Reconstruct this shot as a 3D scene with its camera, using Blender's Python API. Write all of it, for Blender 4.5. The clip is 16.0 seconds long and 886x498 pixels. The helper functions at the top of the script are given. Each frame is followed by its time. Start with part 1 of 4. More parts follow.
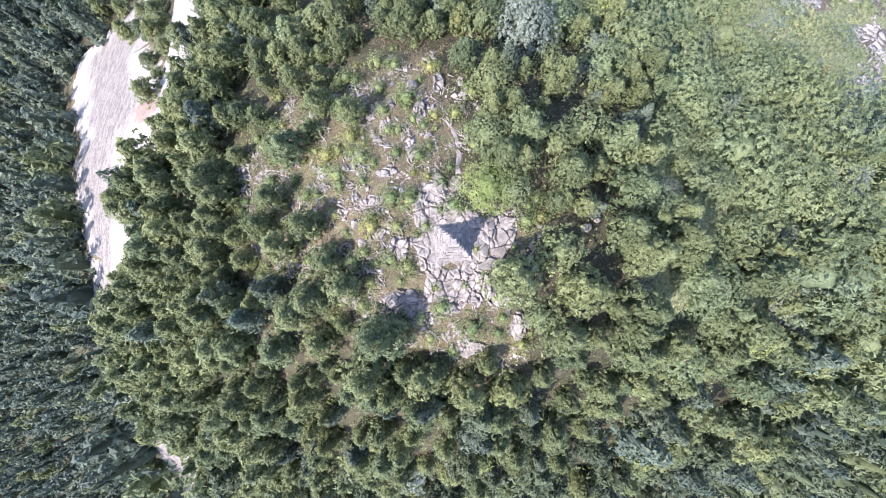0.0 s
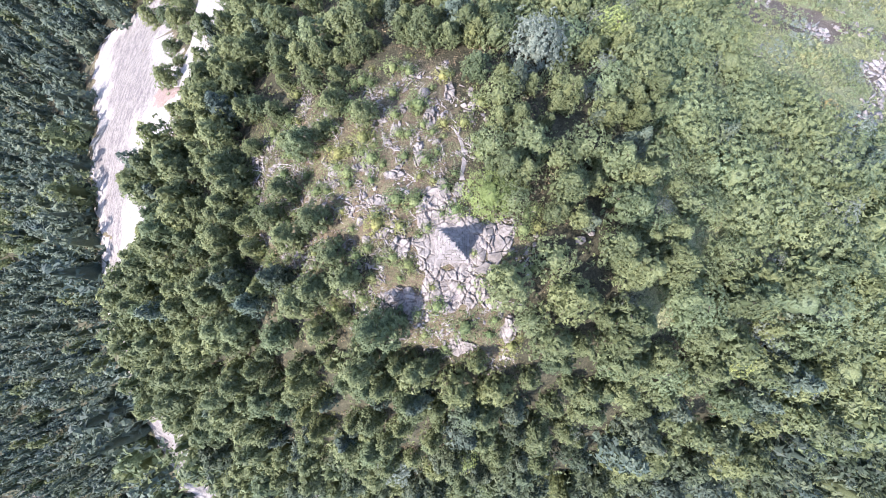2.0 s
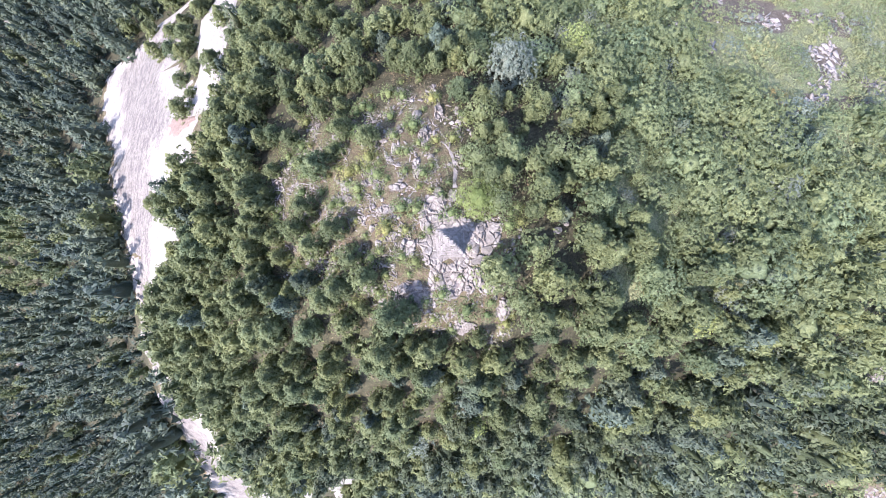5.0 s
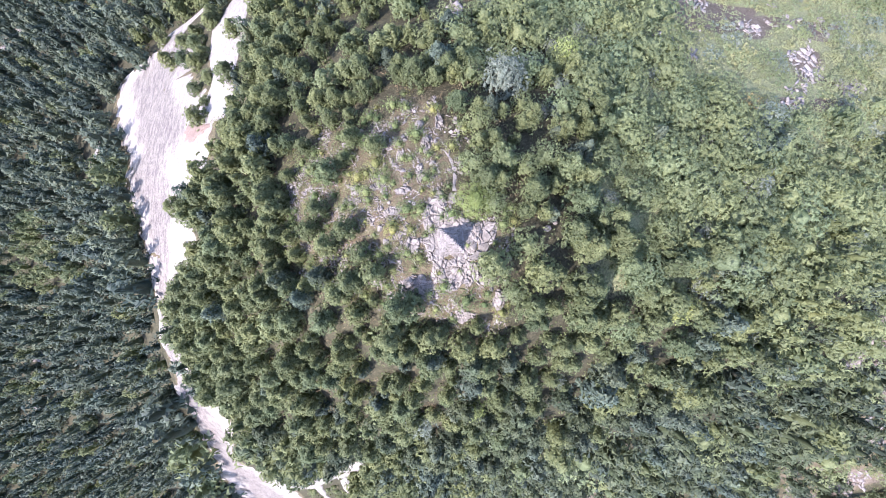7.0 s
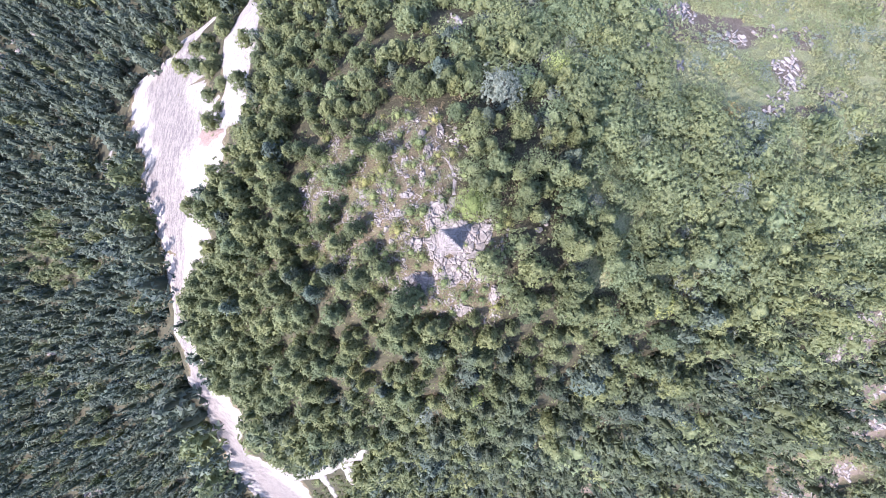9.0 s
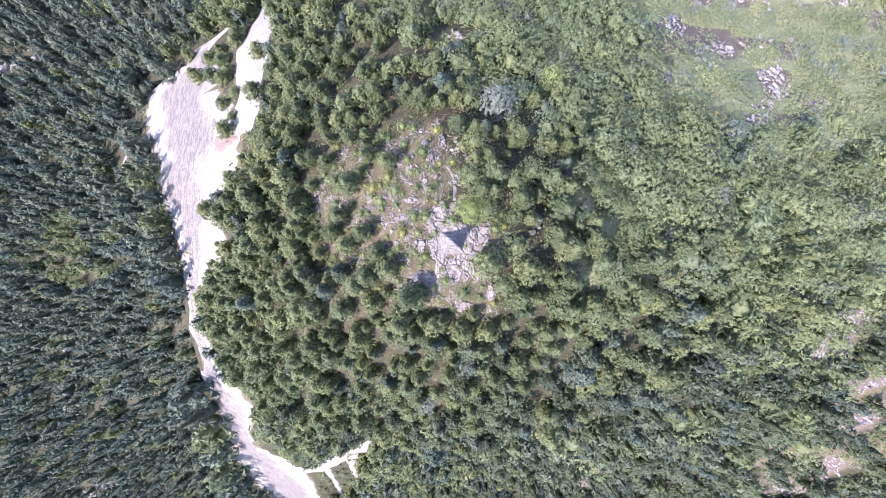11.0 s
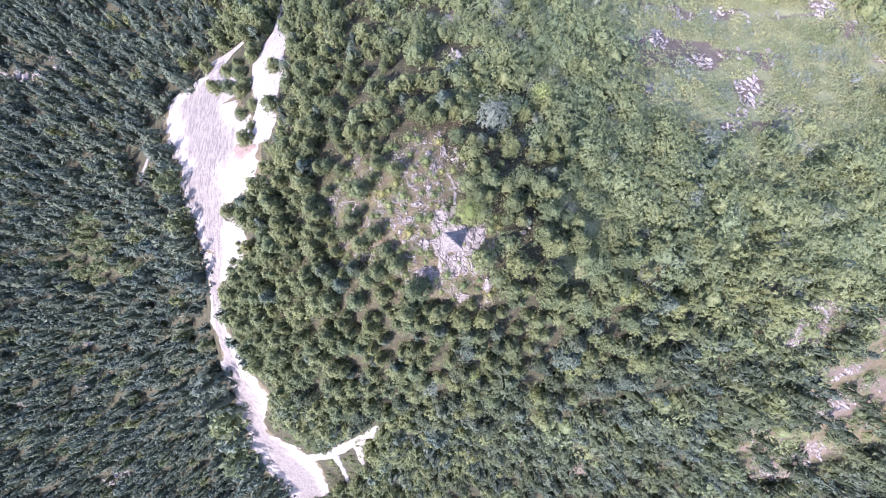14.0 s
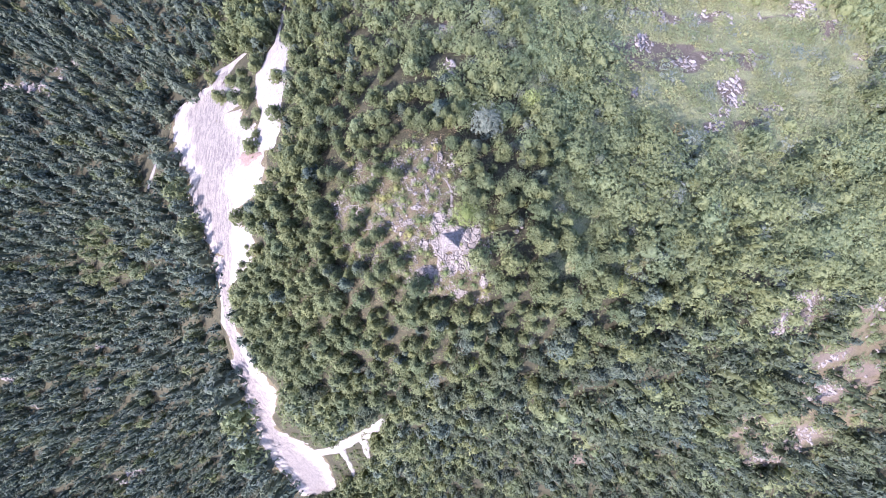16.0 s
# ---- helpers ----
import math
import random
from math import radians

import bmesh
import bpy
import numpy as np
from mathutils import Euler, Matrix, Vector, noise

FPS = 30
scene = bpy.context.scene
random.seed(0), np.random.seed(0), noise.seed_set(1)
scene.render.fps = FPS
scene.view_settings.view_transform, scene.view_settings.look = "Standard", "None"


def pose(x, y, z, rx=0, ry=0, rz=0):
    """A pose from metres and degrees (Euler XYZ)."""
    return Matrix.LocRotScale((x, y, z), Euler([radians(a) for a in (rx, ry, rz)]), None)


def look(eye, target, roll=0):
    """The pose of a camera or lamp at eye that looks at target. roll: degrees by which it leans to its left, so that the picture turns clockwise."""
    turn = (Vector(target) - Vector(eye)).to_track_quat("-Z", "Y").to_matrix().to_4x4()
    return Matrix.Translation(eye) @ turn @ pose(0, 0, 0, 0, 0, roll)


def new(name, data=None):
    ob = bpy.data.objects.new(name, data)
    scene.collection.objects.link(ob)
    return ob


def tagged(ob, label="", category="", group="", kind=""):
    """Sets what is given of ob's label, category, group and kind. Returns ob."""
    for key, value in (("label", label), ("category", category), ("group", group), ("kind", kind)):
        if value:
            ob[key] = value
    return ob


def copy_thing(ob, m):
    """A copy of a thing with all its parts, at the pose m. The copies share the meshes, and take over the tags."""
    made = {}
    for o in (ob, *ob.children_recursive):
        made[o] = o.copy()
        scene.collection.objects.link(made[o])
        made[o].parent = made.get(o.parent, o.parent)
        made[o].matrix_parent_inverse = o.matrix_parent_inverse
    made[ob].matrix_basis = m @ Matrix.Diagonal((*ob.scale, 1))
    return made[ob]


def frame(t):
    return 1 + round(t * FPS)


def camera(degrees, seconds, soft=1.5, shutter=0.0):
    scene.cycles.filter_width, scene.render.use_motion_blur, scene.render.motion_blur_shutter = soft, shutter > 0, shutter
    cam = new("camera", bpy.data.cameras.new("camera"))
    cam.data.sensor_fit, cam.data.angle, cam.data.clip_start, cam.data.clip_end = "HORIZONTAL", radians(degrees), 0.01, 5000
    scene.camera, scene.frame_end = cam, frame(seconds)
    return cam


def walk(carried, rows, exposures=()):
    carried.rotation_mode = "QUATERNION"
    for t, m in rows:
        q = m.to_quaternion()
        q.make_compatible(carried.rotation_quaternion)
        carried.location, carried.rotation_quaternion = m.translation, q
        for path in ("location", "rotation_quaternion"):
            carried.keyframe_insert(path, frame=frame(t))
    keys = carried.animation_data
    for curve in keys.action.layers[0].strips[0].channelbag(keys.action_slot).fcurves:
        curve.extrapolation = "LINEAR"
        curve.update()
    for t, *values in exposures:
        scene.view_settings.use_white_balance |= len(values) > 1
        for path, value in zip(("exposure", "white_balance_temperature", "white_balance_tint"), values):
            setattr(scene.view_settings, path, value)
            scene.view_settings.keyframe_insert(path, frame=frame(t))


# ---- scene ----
# ---- camera ----
cam = camera(90.0, 16.0, soft=1.0)
PATH = (
    (0.0, -0.740, 0.784, 32.291, 0.868, -0.222, -1.394),
    (0.5, -0.710, 0.817, 32.338, 0.854, -0.186, -1.435),
    (1.0, -0.600, 0.859, 32.551, 0.739, -0.091, -0.617),
    (1.5, -0.364, 1.093, 32.785, 0.135, 0.662, 5.544),
    (2.0, -0.545, 0.811, 33.943, 1.013, -0.018, 2.651),
    (2.5, -0.790, 0.673, 35.062, 0.747, -0.458, -2.080),
    (3.0, -0.823, 0.667, 36.182, 0.336, -0.418, -2.694),
    (3.5, -0.755, 0.732, 37.292, 0.396, -0.291, -1.996),
    (4.0, -0.691, 0.805, 38.408, 0.478, -0.149, -1.598),
    (6.5, -0.859, 0.874, 44.281, 0.181, -0.224, -1.619),
    (7.0, -0.889, 0.888, 45.428, 0.020, -0.195, -2.143),
    (7.5, -0.889, 0.920, 46.533, -0.039, -0.217, -2.096),
    (8.0, -0.886, 0.960, 47.628, -0.078, -0.164, -2.101),
    (8.5, -0.889, 1.001, 48.735, -0.114, -0.098, -1.965),
    (9.0, -0.891, 1.043, 49.866, -0.253, -0.117, -1.990),
    (11.5, -0.835, 1.267, 55.650, -0.320, 0.197, -1.885),
    (12.0, -0.841, 1.301, 56.880, -0.413, 0.261, -1.740),
    (12.5, -0.865, 1.317, 58.171, -0.587, -0.013, -2.168),
    (13.0, -0.908, 1.301, 59.491, -0.489, 0.280, -1.932),
    (13.5, -0.937, 1.287, 60.833, -0.472, 0.261, -1.957),
    (14.0, -0.933, 1.295, 62.167, -0.560, 0.245, -2.209),
    (14.5, -0.898, 1.335, 63.443, -0.532, 0.103, -2.623),
    (15.0, -0.860, 1.404, 64.593, -0.573, 0.306, -2.079),
    (15.5, -0.797, 1.503, 65.674, -0.631, 0.312, -2.481),
    (16.0, -0.709, 1.623, 66.730, -0.847, 0.193, -3.350),
)
EXPOSURES = ((0.0, 1.92, 6000, 26), (16.0, 1.93, 5820, 37))
walk(cam, [(t, pose(x, y, z, a, b, c)) for t, x, y, z, a, b, c in PATH], EXPOSURES)

# ---- world and sun ----
SUN_TOWARD = Vector((-0.80, -0.60, 1.16)).normalized()
world = bpy.data.worlds.new("sky")
scene.world = world
world.use_nodes = True
wn = world.node_tree
sky = wn.nodes.new("ShaderNodeTexSky")
sky.sky_type = "NISHITA"
sky.sun_disc = False
sky.sun_elevation = math.asin(SUN_TOWARD.z)
sky.sun_rotation = math.atan2(SUN_TOWARD.x, SUN_TOWARD.y)
wn.links.new(sky.outputs[0], wn.nodes["Background"].inputs[0])
wn.nodes["Background"].inputs[1].default_value = 0.15
sun_data = bpy.data.lights.new("sun", "SUN")
sun_data.energy = 3.4
sun_data.angle = radians(0.53)
sun_data.color = (1.0, 0.95, 0.87)
sun = new("sun", sun_data)
sun.matrix_world = look(SUN_TOWARD * 400, (0, 0, 0))


# ---- materials ----
class Nodes:
    """A short hand for building a node material."""

    def __init__(self, name):
        self.mat = bpy.data.materials.new(name)
        self.mat.use_nodes = True
        self.tree = self.mat.node_tree
        self.bsdf = self.tree.nodes["Principled BSDF"]
        self.out = self.tree.nodes["Material Output"]

    def add(self, kind, **values):
        node = self.tree.nodes.new("ShaderNode" + kind)
        for key, value in values.items():
            if key == "blend":
                node.blend_type = value
            elif key == "op":
                node.operation = value
            elif key == "attr":
                node.attribute_name = value
            elif key == "kind":
                node.feature = value
        return node

    def link(self, a, b):
        self.tree.links.new(a, b)

    def coord(self):
        return self.add("TexCoord").outputs["Object"]

    def noise(self, scale, detail=4.0, rough=0.55, vector=None, warp=0.0):
        n = self.add("TexNoise")
        n.inputs["Scale"].default_value = scale
        n.inputs["Detail"].default_value = detail
        n.inputs["Roughness"].default_value = rough
        n.inputs["Distortion"].default_value = warp
        if vector is not None:
            self.link(vector, n.inputs["Vector"])
        return n.outputs["Fac"]

    def ramp(self, fac, stops):
        r = self.add("ValToRGB")
        while len(r.color_ramp.elements) < len(stops):
            r.color_ramp.elements.new(0.5)
        for e, (p, c) in zip(r.color_ramp.elements, stops):
            e.position, e.color = p, (*c, 1) if len(c) == 3 else c
        self.link(fac, r.inputs["Fac"])
        return r.outputs["Color"]

    def mix(self, fac, a, b, blend="MIX"):
        m = self.add("MixRGB", blend=blend)
        for socket, value in zip(m.inputs, (fac, a, b)):
            if isinstance(value, bpy.types.NodeSocket):
                self.link(value, socket)
            elif isinstance(value, (int, float)):
                socket.default_value = value
            else:
                socket.default_value = (*value, 1)
        return m.outputs["Color"]

    def math(self, op, a, b=0.0):
        m = self.add("Math", op=op)
        for socket, value in zip(m.inputs, (a, b)):
            if isinstance(value, bpy.types.NodeSocket):
                self.link(value, socket)
            else:
                socket.default_value = value
        return m.outputs[0]

    def attribute(self, name):
        return self.add("Attribute", attr=name).outputs["Fac"]

    def finish(self, colour, rough=0.9, bump=None, strength=0.3, distance=0.05, spec=0.3):
        self.bsdf.inputs["Specular IOR Level"].default_value = spec
        if isinstance(colour, bpy.types.NodeSocket):
            self.link(colour, self.bsdf.inputs["Base Color"])
        else:
            self.bsdf.inputs["Base Color"].default_value = (*colour, 1)
        if isinstance(rough, bpy.types.NodeSocket):
            self.link(rough, self.bsdf.inputs["Roughness"])
        else:
            self.bsdf.inputs["Roughness"].default_value = rough
        if bump is not None:
            b = self.add("Bump")
            b.inputs["Strength"].default_value = strength
            b.inputs["Distance"].default_value = distance
            self.link(bump, b.inputs["Height"])
            self.link(b.outputs["Normal"], self.bsdf.inputs["Normal"])
        return self.mat


def leaf_material(name, dark, mid, light, through_light=0.27, warm=None, cool=(0.90, 0.99, 1.10), mottle=0.50):
    """Foliage whose tone changes from tree to tree and from leaf clump to leaf clump."""
    n = Nodes(name)
    tree_tone = n.math("ADD", n.attribute("tone"), n.add("ObjectInfo").outputs["Random"])
    tree_tone = n.math("FRACT", tree_tone)
    clump = n.add("NewGeometry").outputs["Random Per Island"]
    fac = n.math("ADD", n.math("MULTIPLY", tree_tone, 0.96 - mottle), n.math("MULTIPLY", clump, mottle))
    colour = n.ramp(fac, ((0.08, dark), (0.5, mid), (0.92, light)))
    hue = n.math("FRACT", n.math("MULTIPLY", tree_tone, 7.31))
    colour = n.mix(n.ramp(hue, ((0.70, (0, 0, 0)), (0.95, (0.8, 0.8, 0.8)))), colour, n.mix(1.0, colour, warm or (1.05, 1.01, 0.92), "MULTIPLY"))
    colour = n.mix(n.ramp(hue, ((0.06, (0.8, 0.8, 0.8)), (0.26, (0, 0, 0)))), colour, n.mix(1.0, colour, cool, "MULTIPLY"))
    grain = n.noise(5.5, 3, 0.65, n.coord())
    colour = n.mix(1.0, colour, n.ramp(grain, ((0.36, (0.70, 0.72, 0.70)), (0.64, (1.20, 1.18, 1.14)))), "MULTIPLY")
    n.finish(colour, 0.62, spec=0.25)
    trans = n.add("BsdfTranslucent")
    n.link(colour, trans.inputs["Color"])
    mixer = n.add("MixShader")
    mixer.inputs[0].default_value = through_light
    n.link(n.bsdf.outputs[0], mixer.inputs[1])
    n.link(trans.outputs[0], mixer.inputs[2])
    n.link(mixer.outputs[0], n.out.inputs["Surface"])
    return n.mat


def bark_material(name, dark, light):
    n = Nodes(name)
    f = n.noise(9, 6, 0.6, n.coord())
    return n.finish(n.ramp(f, ((0.3, dark), (0.7, light))), 0.9, f, 0.5, 0.02)


def rock_material(name, dark, mid, light, scale=1.0):
    n = Nodes(name)
    v = n.coord()
    big = n.noise(0.9 * scale, 6, 0.62, v, 0.4)
    fine = n.noise(9 * scale, 5, 0.6, v)
    base = n.ramp(big, ((0.3, dark), (0.5, mid), (0.68, light)))
    base = n.mix(n.ramp(fine, ((0.42, (0, 0, 0)), (0.62, (1, 1, 1)))), base, n.mix(0.6, base, light))
    lichen = n.noise(3.1 * scale, 3, 0.7, v, 1.0)
    base = n.mix(n.math("MULTIPLY", n.ramp(lichen, ((0.6, (0, 0, 0)), (0.68, (1, 1, 1)))), 0.35), base, (0.085, 0.082, 0.065))
    tone = n.math("ADD", n.math("MULTIPLY", n.add("ObjectInfo").outputs["Random"], 0.35), 0.8)
    base = n.mix(1.0, base, tone, "MULTIPLY")
    return n.finish(base, 0.9, n.math("ADD", big, n.math("MULTIPLY", fine, 0.4)), 0.6, 0.08)


SPRUCE = leaf_material("spruce_needles", (0.044, 0.064, 0.050), (0.086, 0.116, 0.082), (0.158, 0.188, 0.112), 0.27, None, (0.90, 0.99, 1.10), 0.44)
PINE = leaf_material("pine_needles", (0.086, 0.112, 0.052), (0.144, 0.174, 0.078), (0.206, 0.236, 0.104), 0.38, None, (0.90, 0.99, 1.10), 0.44)
FIR = leaf_material("dark_pine_needles", (0.032, 0.046, 0.026), (0.064, 0.085, 0.045), (0.110, 0.136, 0.069), 0.22, None, (0.92, 0.99, 1.06), 0.44)
BIRCH = leaf_material("birch_leaves", (0.180, 0.222, 0.112), (0.214, 0.258, 0.124), (0.240, 0.284, 0.136), 0.48, (1.05, 1.01, 0.94), (0.88, 0.98, 1.10), 0.3)
LIME = leaf_material("bright_leaves", (0.190, 0.245, 0.080), (0.250, 0.305, 0.105), (0.310, 0.360, 0.138), 0.3, (1.1, 1.0, 0.9))
GREY_GREEN = leaf_material("grey_green_leaves", (0.125, 0.158, 0.122), (0.172, 0.205, 0.158), (0.215, 0.246, 0.190), 0.25, (1.1, 1.0, 0.95), (0.95, 1.0, 1.0), 0.3)
ORANGE = leaf_material("autumn_leaves", (0.22, 0.18, 0.07), (0.31, 0.235, 0.09), (0.37, 0.28, 0.11), 0.3)
SHRUB = leaf_material("shrub_leaves", (0.082, 0.116, 0.048), (0.155, 0.196, 0.076), (0.250, 0.282, 0.112), 0.22, (1.22, 1.02, 0.85), (0.92, 1.0, 0.98))
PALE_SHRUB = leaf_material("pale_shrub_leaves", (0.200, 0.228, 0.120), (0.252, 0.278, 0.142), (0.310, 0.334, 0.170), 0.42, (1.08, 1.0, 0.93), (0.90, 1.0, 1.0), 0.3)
HEATH = leaf_material("heather_sprigs", (0.122, 0.090, 0.056), (0.200, 0.155, 0.092), (0.280, 0.236, 0.138))
BARK = bark_material("bark", (0.05, 0.04, 0.032), (0.16, 0.125, 0.095))
DARK_LINE = bark_material("dark_step_line", (0.028, 0.028, 0.018), (0.075, 0.070, 0.045))
DEADWOOD = bark_material("bare_wood", (0.25, 0.22, 0.19), (0.5, 0.47, 0.43))
ROCK = rock_material("grey_rock", (0.076, 0.066, 0.054), (0.165, 0.148, 0.123), (0.262, 0.240, 0.204), 1.8)
PALE_ROCK = rock_material("pale_rock", (0.105, 0.092, 0.078), (0.200, 0.180, 0.156), (0.300, 0.276, 0.244))
BLOCK = rock_material("monument_stone", (0.120, 0.110, 0.096), (0.195, 0.180, 0.158), (0.262, 0.244, 0.216), 2.0)


# ---- land ----
SLOPES = (-0.941, 0.140, 0.341, 0.242, 0.001, 0.052, -0.081)


def wave_noise(x, y, size, seed=0):
    """Smooth value noise between -1 and 1 over the plan."""
    u, v = x / size, y / size
    i, j = np.floor(u), np.floor(v)
    a, b = u - i, v - j
    a, b = a * a * (3 - 2 * a), b * b * (3 - 2 * b)

    def rnd(p, q):
        s = np.sin(p * 127.1 + q * 311.7 + seed * 74.7) * 43758.5453
        return 2 * (s - np.floor(s)) - 1

    low = rnd(i, j) * (1 - a) + rnd(i + 1, j) * a
    high = rnd(i, j + 1) * (1 - a) + rnd(i + 1, j + 1) * a
    return low * (1 - b) + high * b


def hill(x, y):
    """The bare hill: a rocky top from which the land falls gently to the east and steeply to the west."""
    th, r = np.arctan2(y, x), np.hypot(x, y)
    r = np.where(r < 70, r, 70 + 90 * (1 - np.exp(-np.maximum(r - 70, 0) / 90)))
    s = SLOPES
    m = s[0] + s[1] * np.cos(th) + s[2] * np.sin(th) + s[3] * np.cos(2 * th) + s[4] * np.sin(2 * th)
    m = m + s[5] * np.cos(3 * th) + s[6] * np.sin(3 * th)
    return m * (np.sqrt(r * r + 225) - 15)


def smooth_line(points, step=1.5):
    """A line of (x, y, half width) with evenly spaced points on a smooth curve through the given ones."""
    p = np.array(points, float)
    out = []
    for k in range(len(p) - 1):
        a, b, c, d = p[max(k - 1, 0)], p[k], p[k + 1], p[min(k + 2, len(p) - 1)]
        n = max(2, int(np.hypot(*(c - b)[:2]) / step))
        for t in np.arange(n) / n:
            out.append(0.5 * (2 * b + (c - a) * t + (2 * a - 5 * b + 4 * c - d) * t**2 + (3 * b - a - 3 * c + d) * t**3))
    return np.array(out + [p[-1]])


MAIN_ROAD = smooth_line((
    (-56.8, 46.7, 5.9), (-59.1, 45.0, 9.6), (-61.4, 42.6, 13.4), (-61.3, 38.4, 15.0), (-61.0, 34.3, 16.1), (-57.5, 30.0, 17.5), (-54.0, 25.8, 16.4),
    (-52.0, 21.9, 15.0), (-50.9, 17.6, 14.4), (-50.4, 14.6, 12.4), (-52.9, 11.8, 7.9), (-51.0, 8.4, 7.6), (-48.6, 4.4, 8.2), (-48.0, 0.5, 7.5),
    (-49.9, -2.6, 4.8), (-52.3, -5.7, 2.3), (-53.5, -10.1, 1.5), (-53.8, -14.5, 2.0), (-53.4, -17.8, 2.3), (-53.8, -21.5, 2.5), (-54.1, -25.9, 3.3),
    (-53.9, -30.6, 5.3), (-54.4, -36.1, 7.3), (-58.0, -43.1, 6.5), (-62.5, -51.2, 4.9), (-64.5, -59.9, 5.9), (-63.4, -69.5, 9.9), (-63.3, -80.8, 12.1),
    (-64.3, -95.5, 10.8), (-65.2, -111.0, 8.8)))
UPPER_STRIP = smooth_line((
    (-38.3, 64.9, 0.6), (-38.4, 58.2, 0.7), (-38.5, 52.6, 1.3), (-36.9, 48.3, 4.2), (-38.6, 44.8, 4.8), (-38.5, 39.9, 5.5), (-38.1, 35.3, 4.3), (-37.0, 31.3, 4.0),
    (-37.5, 28.0, 4.2), (-38.6, 25.7, 4.4), (-39.5, 23.5, 3.4)))
SPUR = smooth_line(((-54.0, -76.0, 2.2), (-46.0, -72.2, 2.2), (-39.0, -66.1, 2.5), (-32.4, -60.6, 3.2), (-27.0, -55.4, 2.6), (-23.0, -49.6, 1.4), (-19.5, -44.2, 0.5)), 1.2)
SPUR_ARM = smooth_line(((-42.4, -71.8, 1.1), (-43.7, -80.5, 1.1), (-45.1, -90.6, 1.0), (-46.0, -101.9, 0.7)), 1.2)
SPUR_FORK = smooth_line(((-32.1, -62.2, 1.6), (-33.7, -72.0, 1.1), (-35.3, -81.9, 0.7)), 1.2)
SIDE_TRACK = smooth_line(((-78.0, 35.4, 1.4), (-81.4, 33.0, 1.4), (-83.8, 30.6, 1.0), (-85.4, 28.3, 0.9), (-87.1, 25.5, 1.1), (-88.2, 22.7, 0.6)), 1.2)
APRON = smooth_line(((-61.6, 48.0, 2.5), (-58.1, 49.1, 2.2), (-55.2, 50.2, 1.7), (-52.8, 52.0, 1.3), (-50.4, 53.2, 1.1), (-48.7, 54.0, 0.8)), 1.2)
LANE = smooth_line((
    (-56.7, 46.3, 4.9), (-60.9, 40.8, 9.0), (-58.6, 33.7, 9.1), (-54.6, 23.8, 9.5), (-55.3, 16.9, 6.6), (-51.2, 8.4, 4.1), (-50.2, -0.7, 2.2), (-53.4, -10.1, 0.8),
    (-54.2, -19.2, 1.4), (-54.9, -26.0, 2.0), (-56.7, -39.0, 4.7), (-63.8, -58.0, 3.9), (-63.6, -82.9, 6.7), (-64.5, -111.1, 5.3)))
ROADS = (MAIN_ROAD, UPPER_STRIP, SPUR, APRON, SIDE_TRACK, SPUR_ARM, SPUR_FORK)


def near_line(x, y, line):
    """For each place the distance beyond the line's half width (negative inside) and the index of the nearest point."""
    x, y = np.ravel(x), np.ravel(y)
    if abs(line[-1][1] - line[0][1]) > 1.2 * abs(line[-1][0] - line[0][0]):
        order = np.argsort(line[:, 1])
        ly = line[order, 1]
        d = np.abs(x - np.interp(y, ly, line[order, 0])) - np.interp(y, ly, line[order, 2])
        return np.where((y < ly[0]) | (y > ly[-1]), 1e9, d), None
    best, index = np.full(len(x), 1e9), np.zeros(len(x), int)
    for k, (a, b, w) in enumerate(line):
        d = np.hypot(x - a, y - b) - w
        m = d < best
        best[m], index[m] = d[m], k
    return best, index


def road_distance(x, y, lines=None):
    return np.min([near_line(x, y, line)[0] for line in lines or ROADS], axis=0).reshape(np.shape(x))


def part(name, verts, faces, material, parent=None, label="", smooth=False, tone=None):
    """Links vertices and faces as one mesh object, under a thing where a parent is given."""
    me = bpy.data.meshes.new(name)
    verts = np.asarray(verts, np.float32)
    if isinstance(faces, np.ndarray):
        k = faces.shape[1]
        me.vertices.add(len(verts))
        me.vertices.foreach_set("co", verts.ravel())
        me.loops.add(faces.size)
        me.loops.foreach_set("vertex_index", faces.astype(np.int32).ravel())
        me.polygons.add(len(faces))
        me.polygons.foreach_set("loop_start", np.arange(0, faces.size, k, dtype=np.int32))
        me.update(calc_edges=True)
    else:
        me.from_pydata(verts.tolist(), [], faces)
    if tone is not None:
        me.attributes.new("tone", "FLOAT", "POINT").data.foreach_set("value", np.asarray(tone, np.float32))
    me.materials.append(material)
    if smooth:
        me.polygons.foreach_set("use_smooth", np.ones(len(me.polygons), bool))
    ob = new(name, me)
    if parent is not None:
        ob.parent = parent
    if label:
        tagged(ob, label)
    return ob


# ---- the ground ----
def blob(x, y, cx, cy, rx, ry):
    """About 1 well inside an oval, 0 on its edge, negative outside."""
    return 1 - np.hypot((x - cx) / rx, (y - cy) / ry)


def bare_top(x, y):
    """How far inside the treeless top a place lies."""
    ragged = 0.22 * wave_noise(x, y, 2.3, 3) + 0.15 * wave_noise(x, y, 0.9, 4)
    ovals = ((-3.39, 11.30, 4.55, 7.77), (0.79, 2.35, 5.22, 5.81), (-1.52, -3.68, 5.84, 4.05), (-7.56, 5.91, 4.25, 3.33), (3.53, -5.13, 2.24, 3.54))
    return np.max([blob(x, y, *o) for o in ovals], axis=0) + ragged


def west_heath(x, y):
    """The thinly wooded heath west of the top."""
    return blob(x, y, -10.48, 6.88, 9.69, 8.27) + 0.3 * wave_noise(x, y, 2.0, 64)


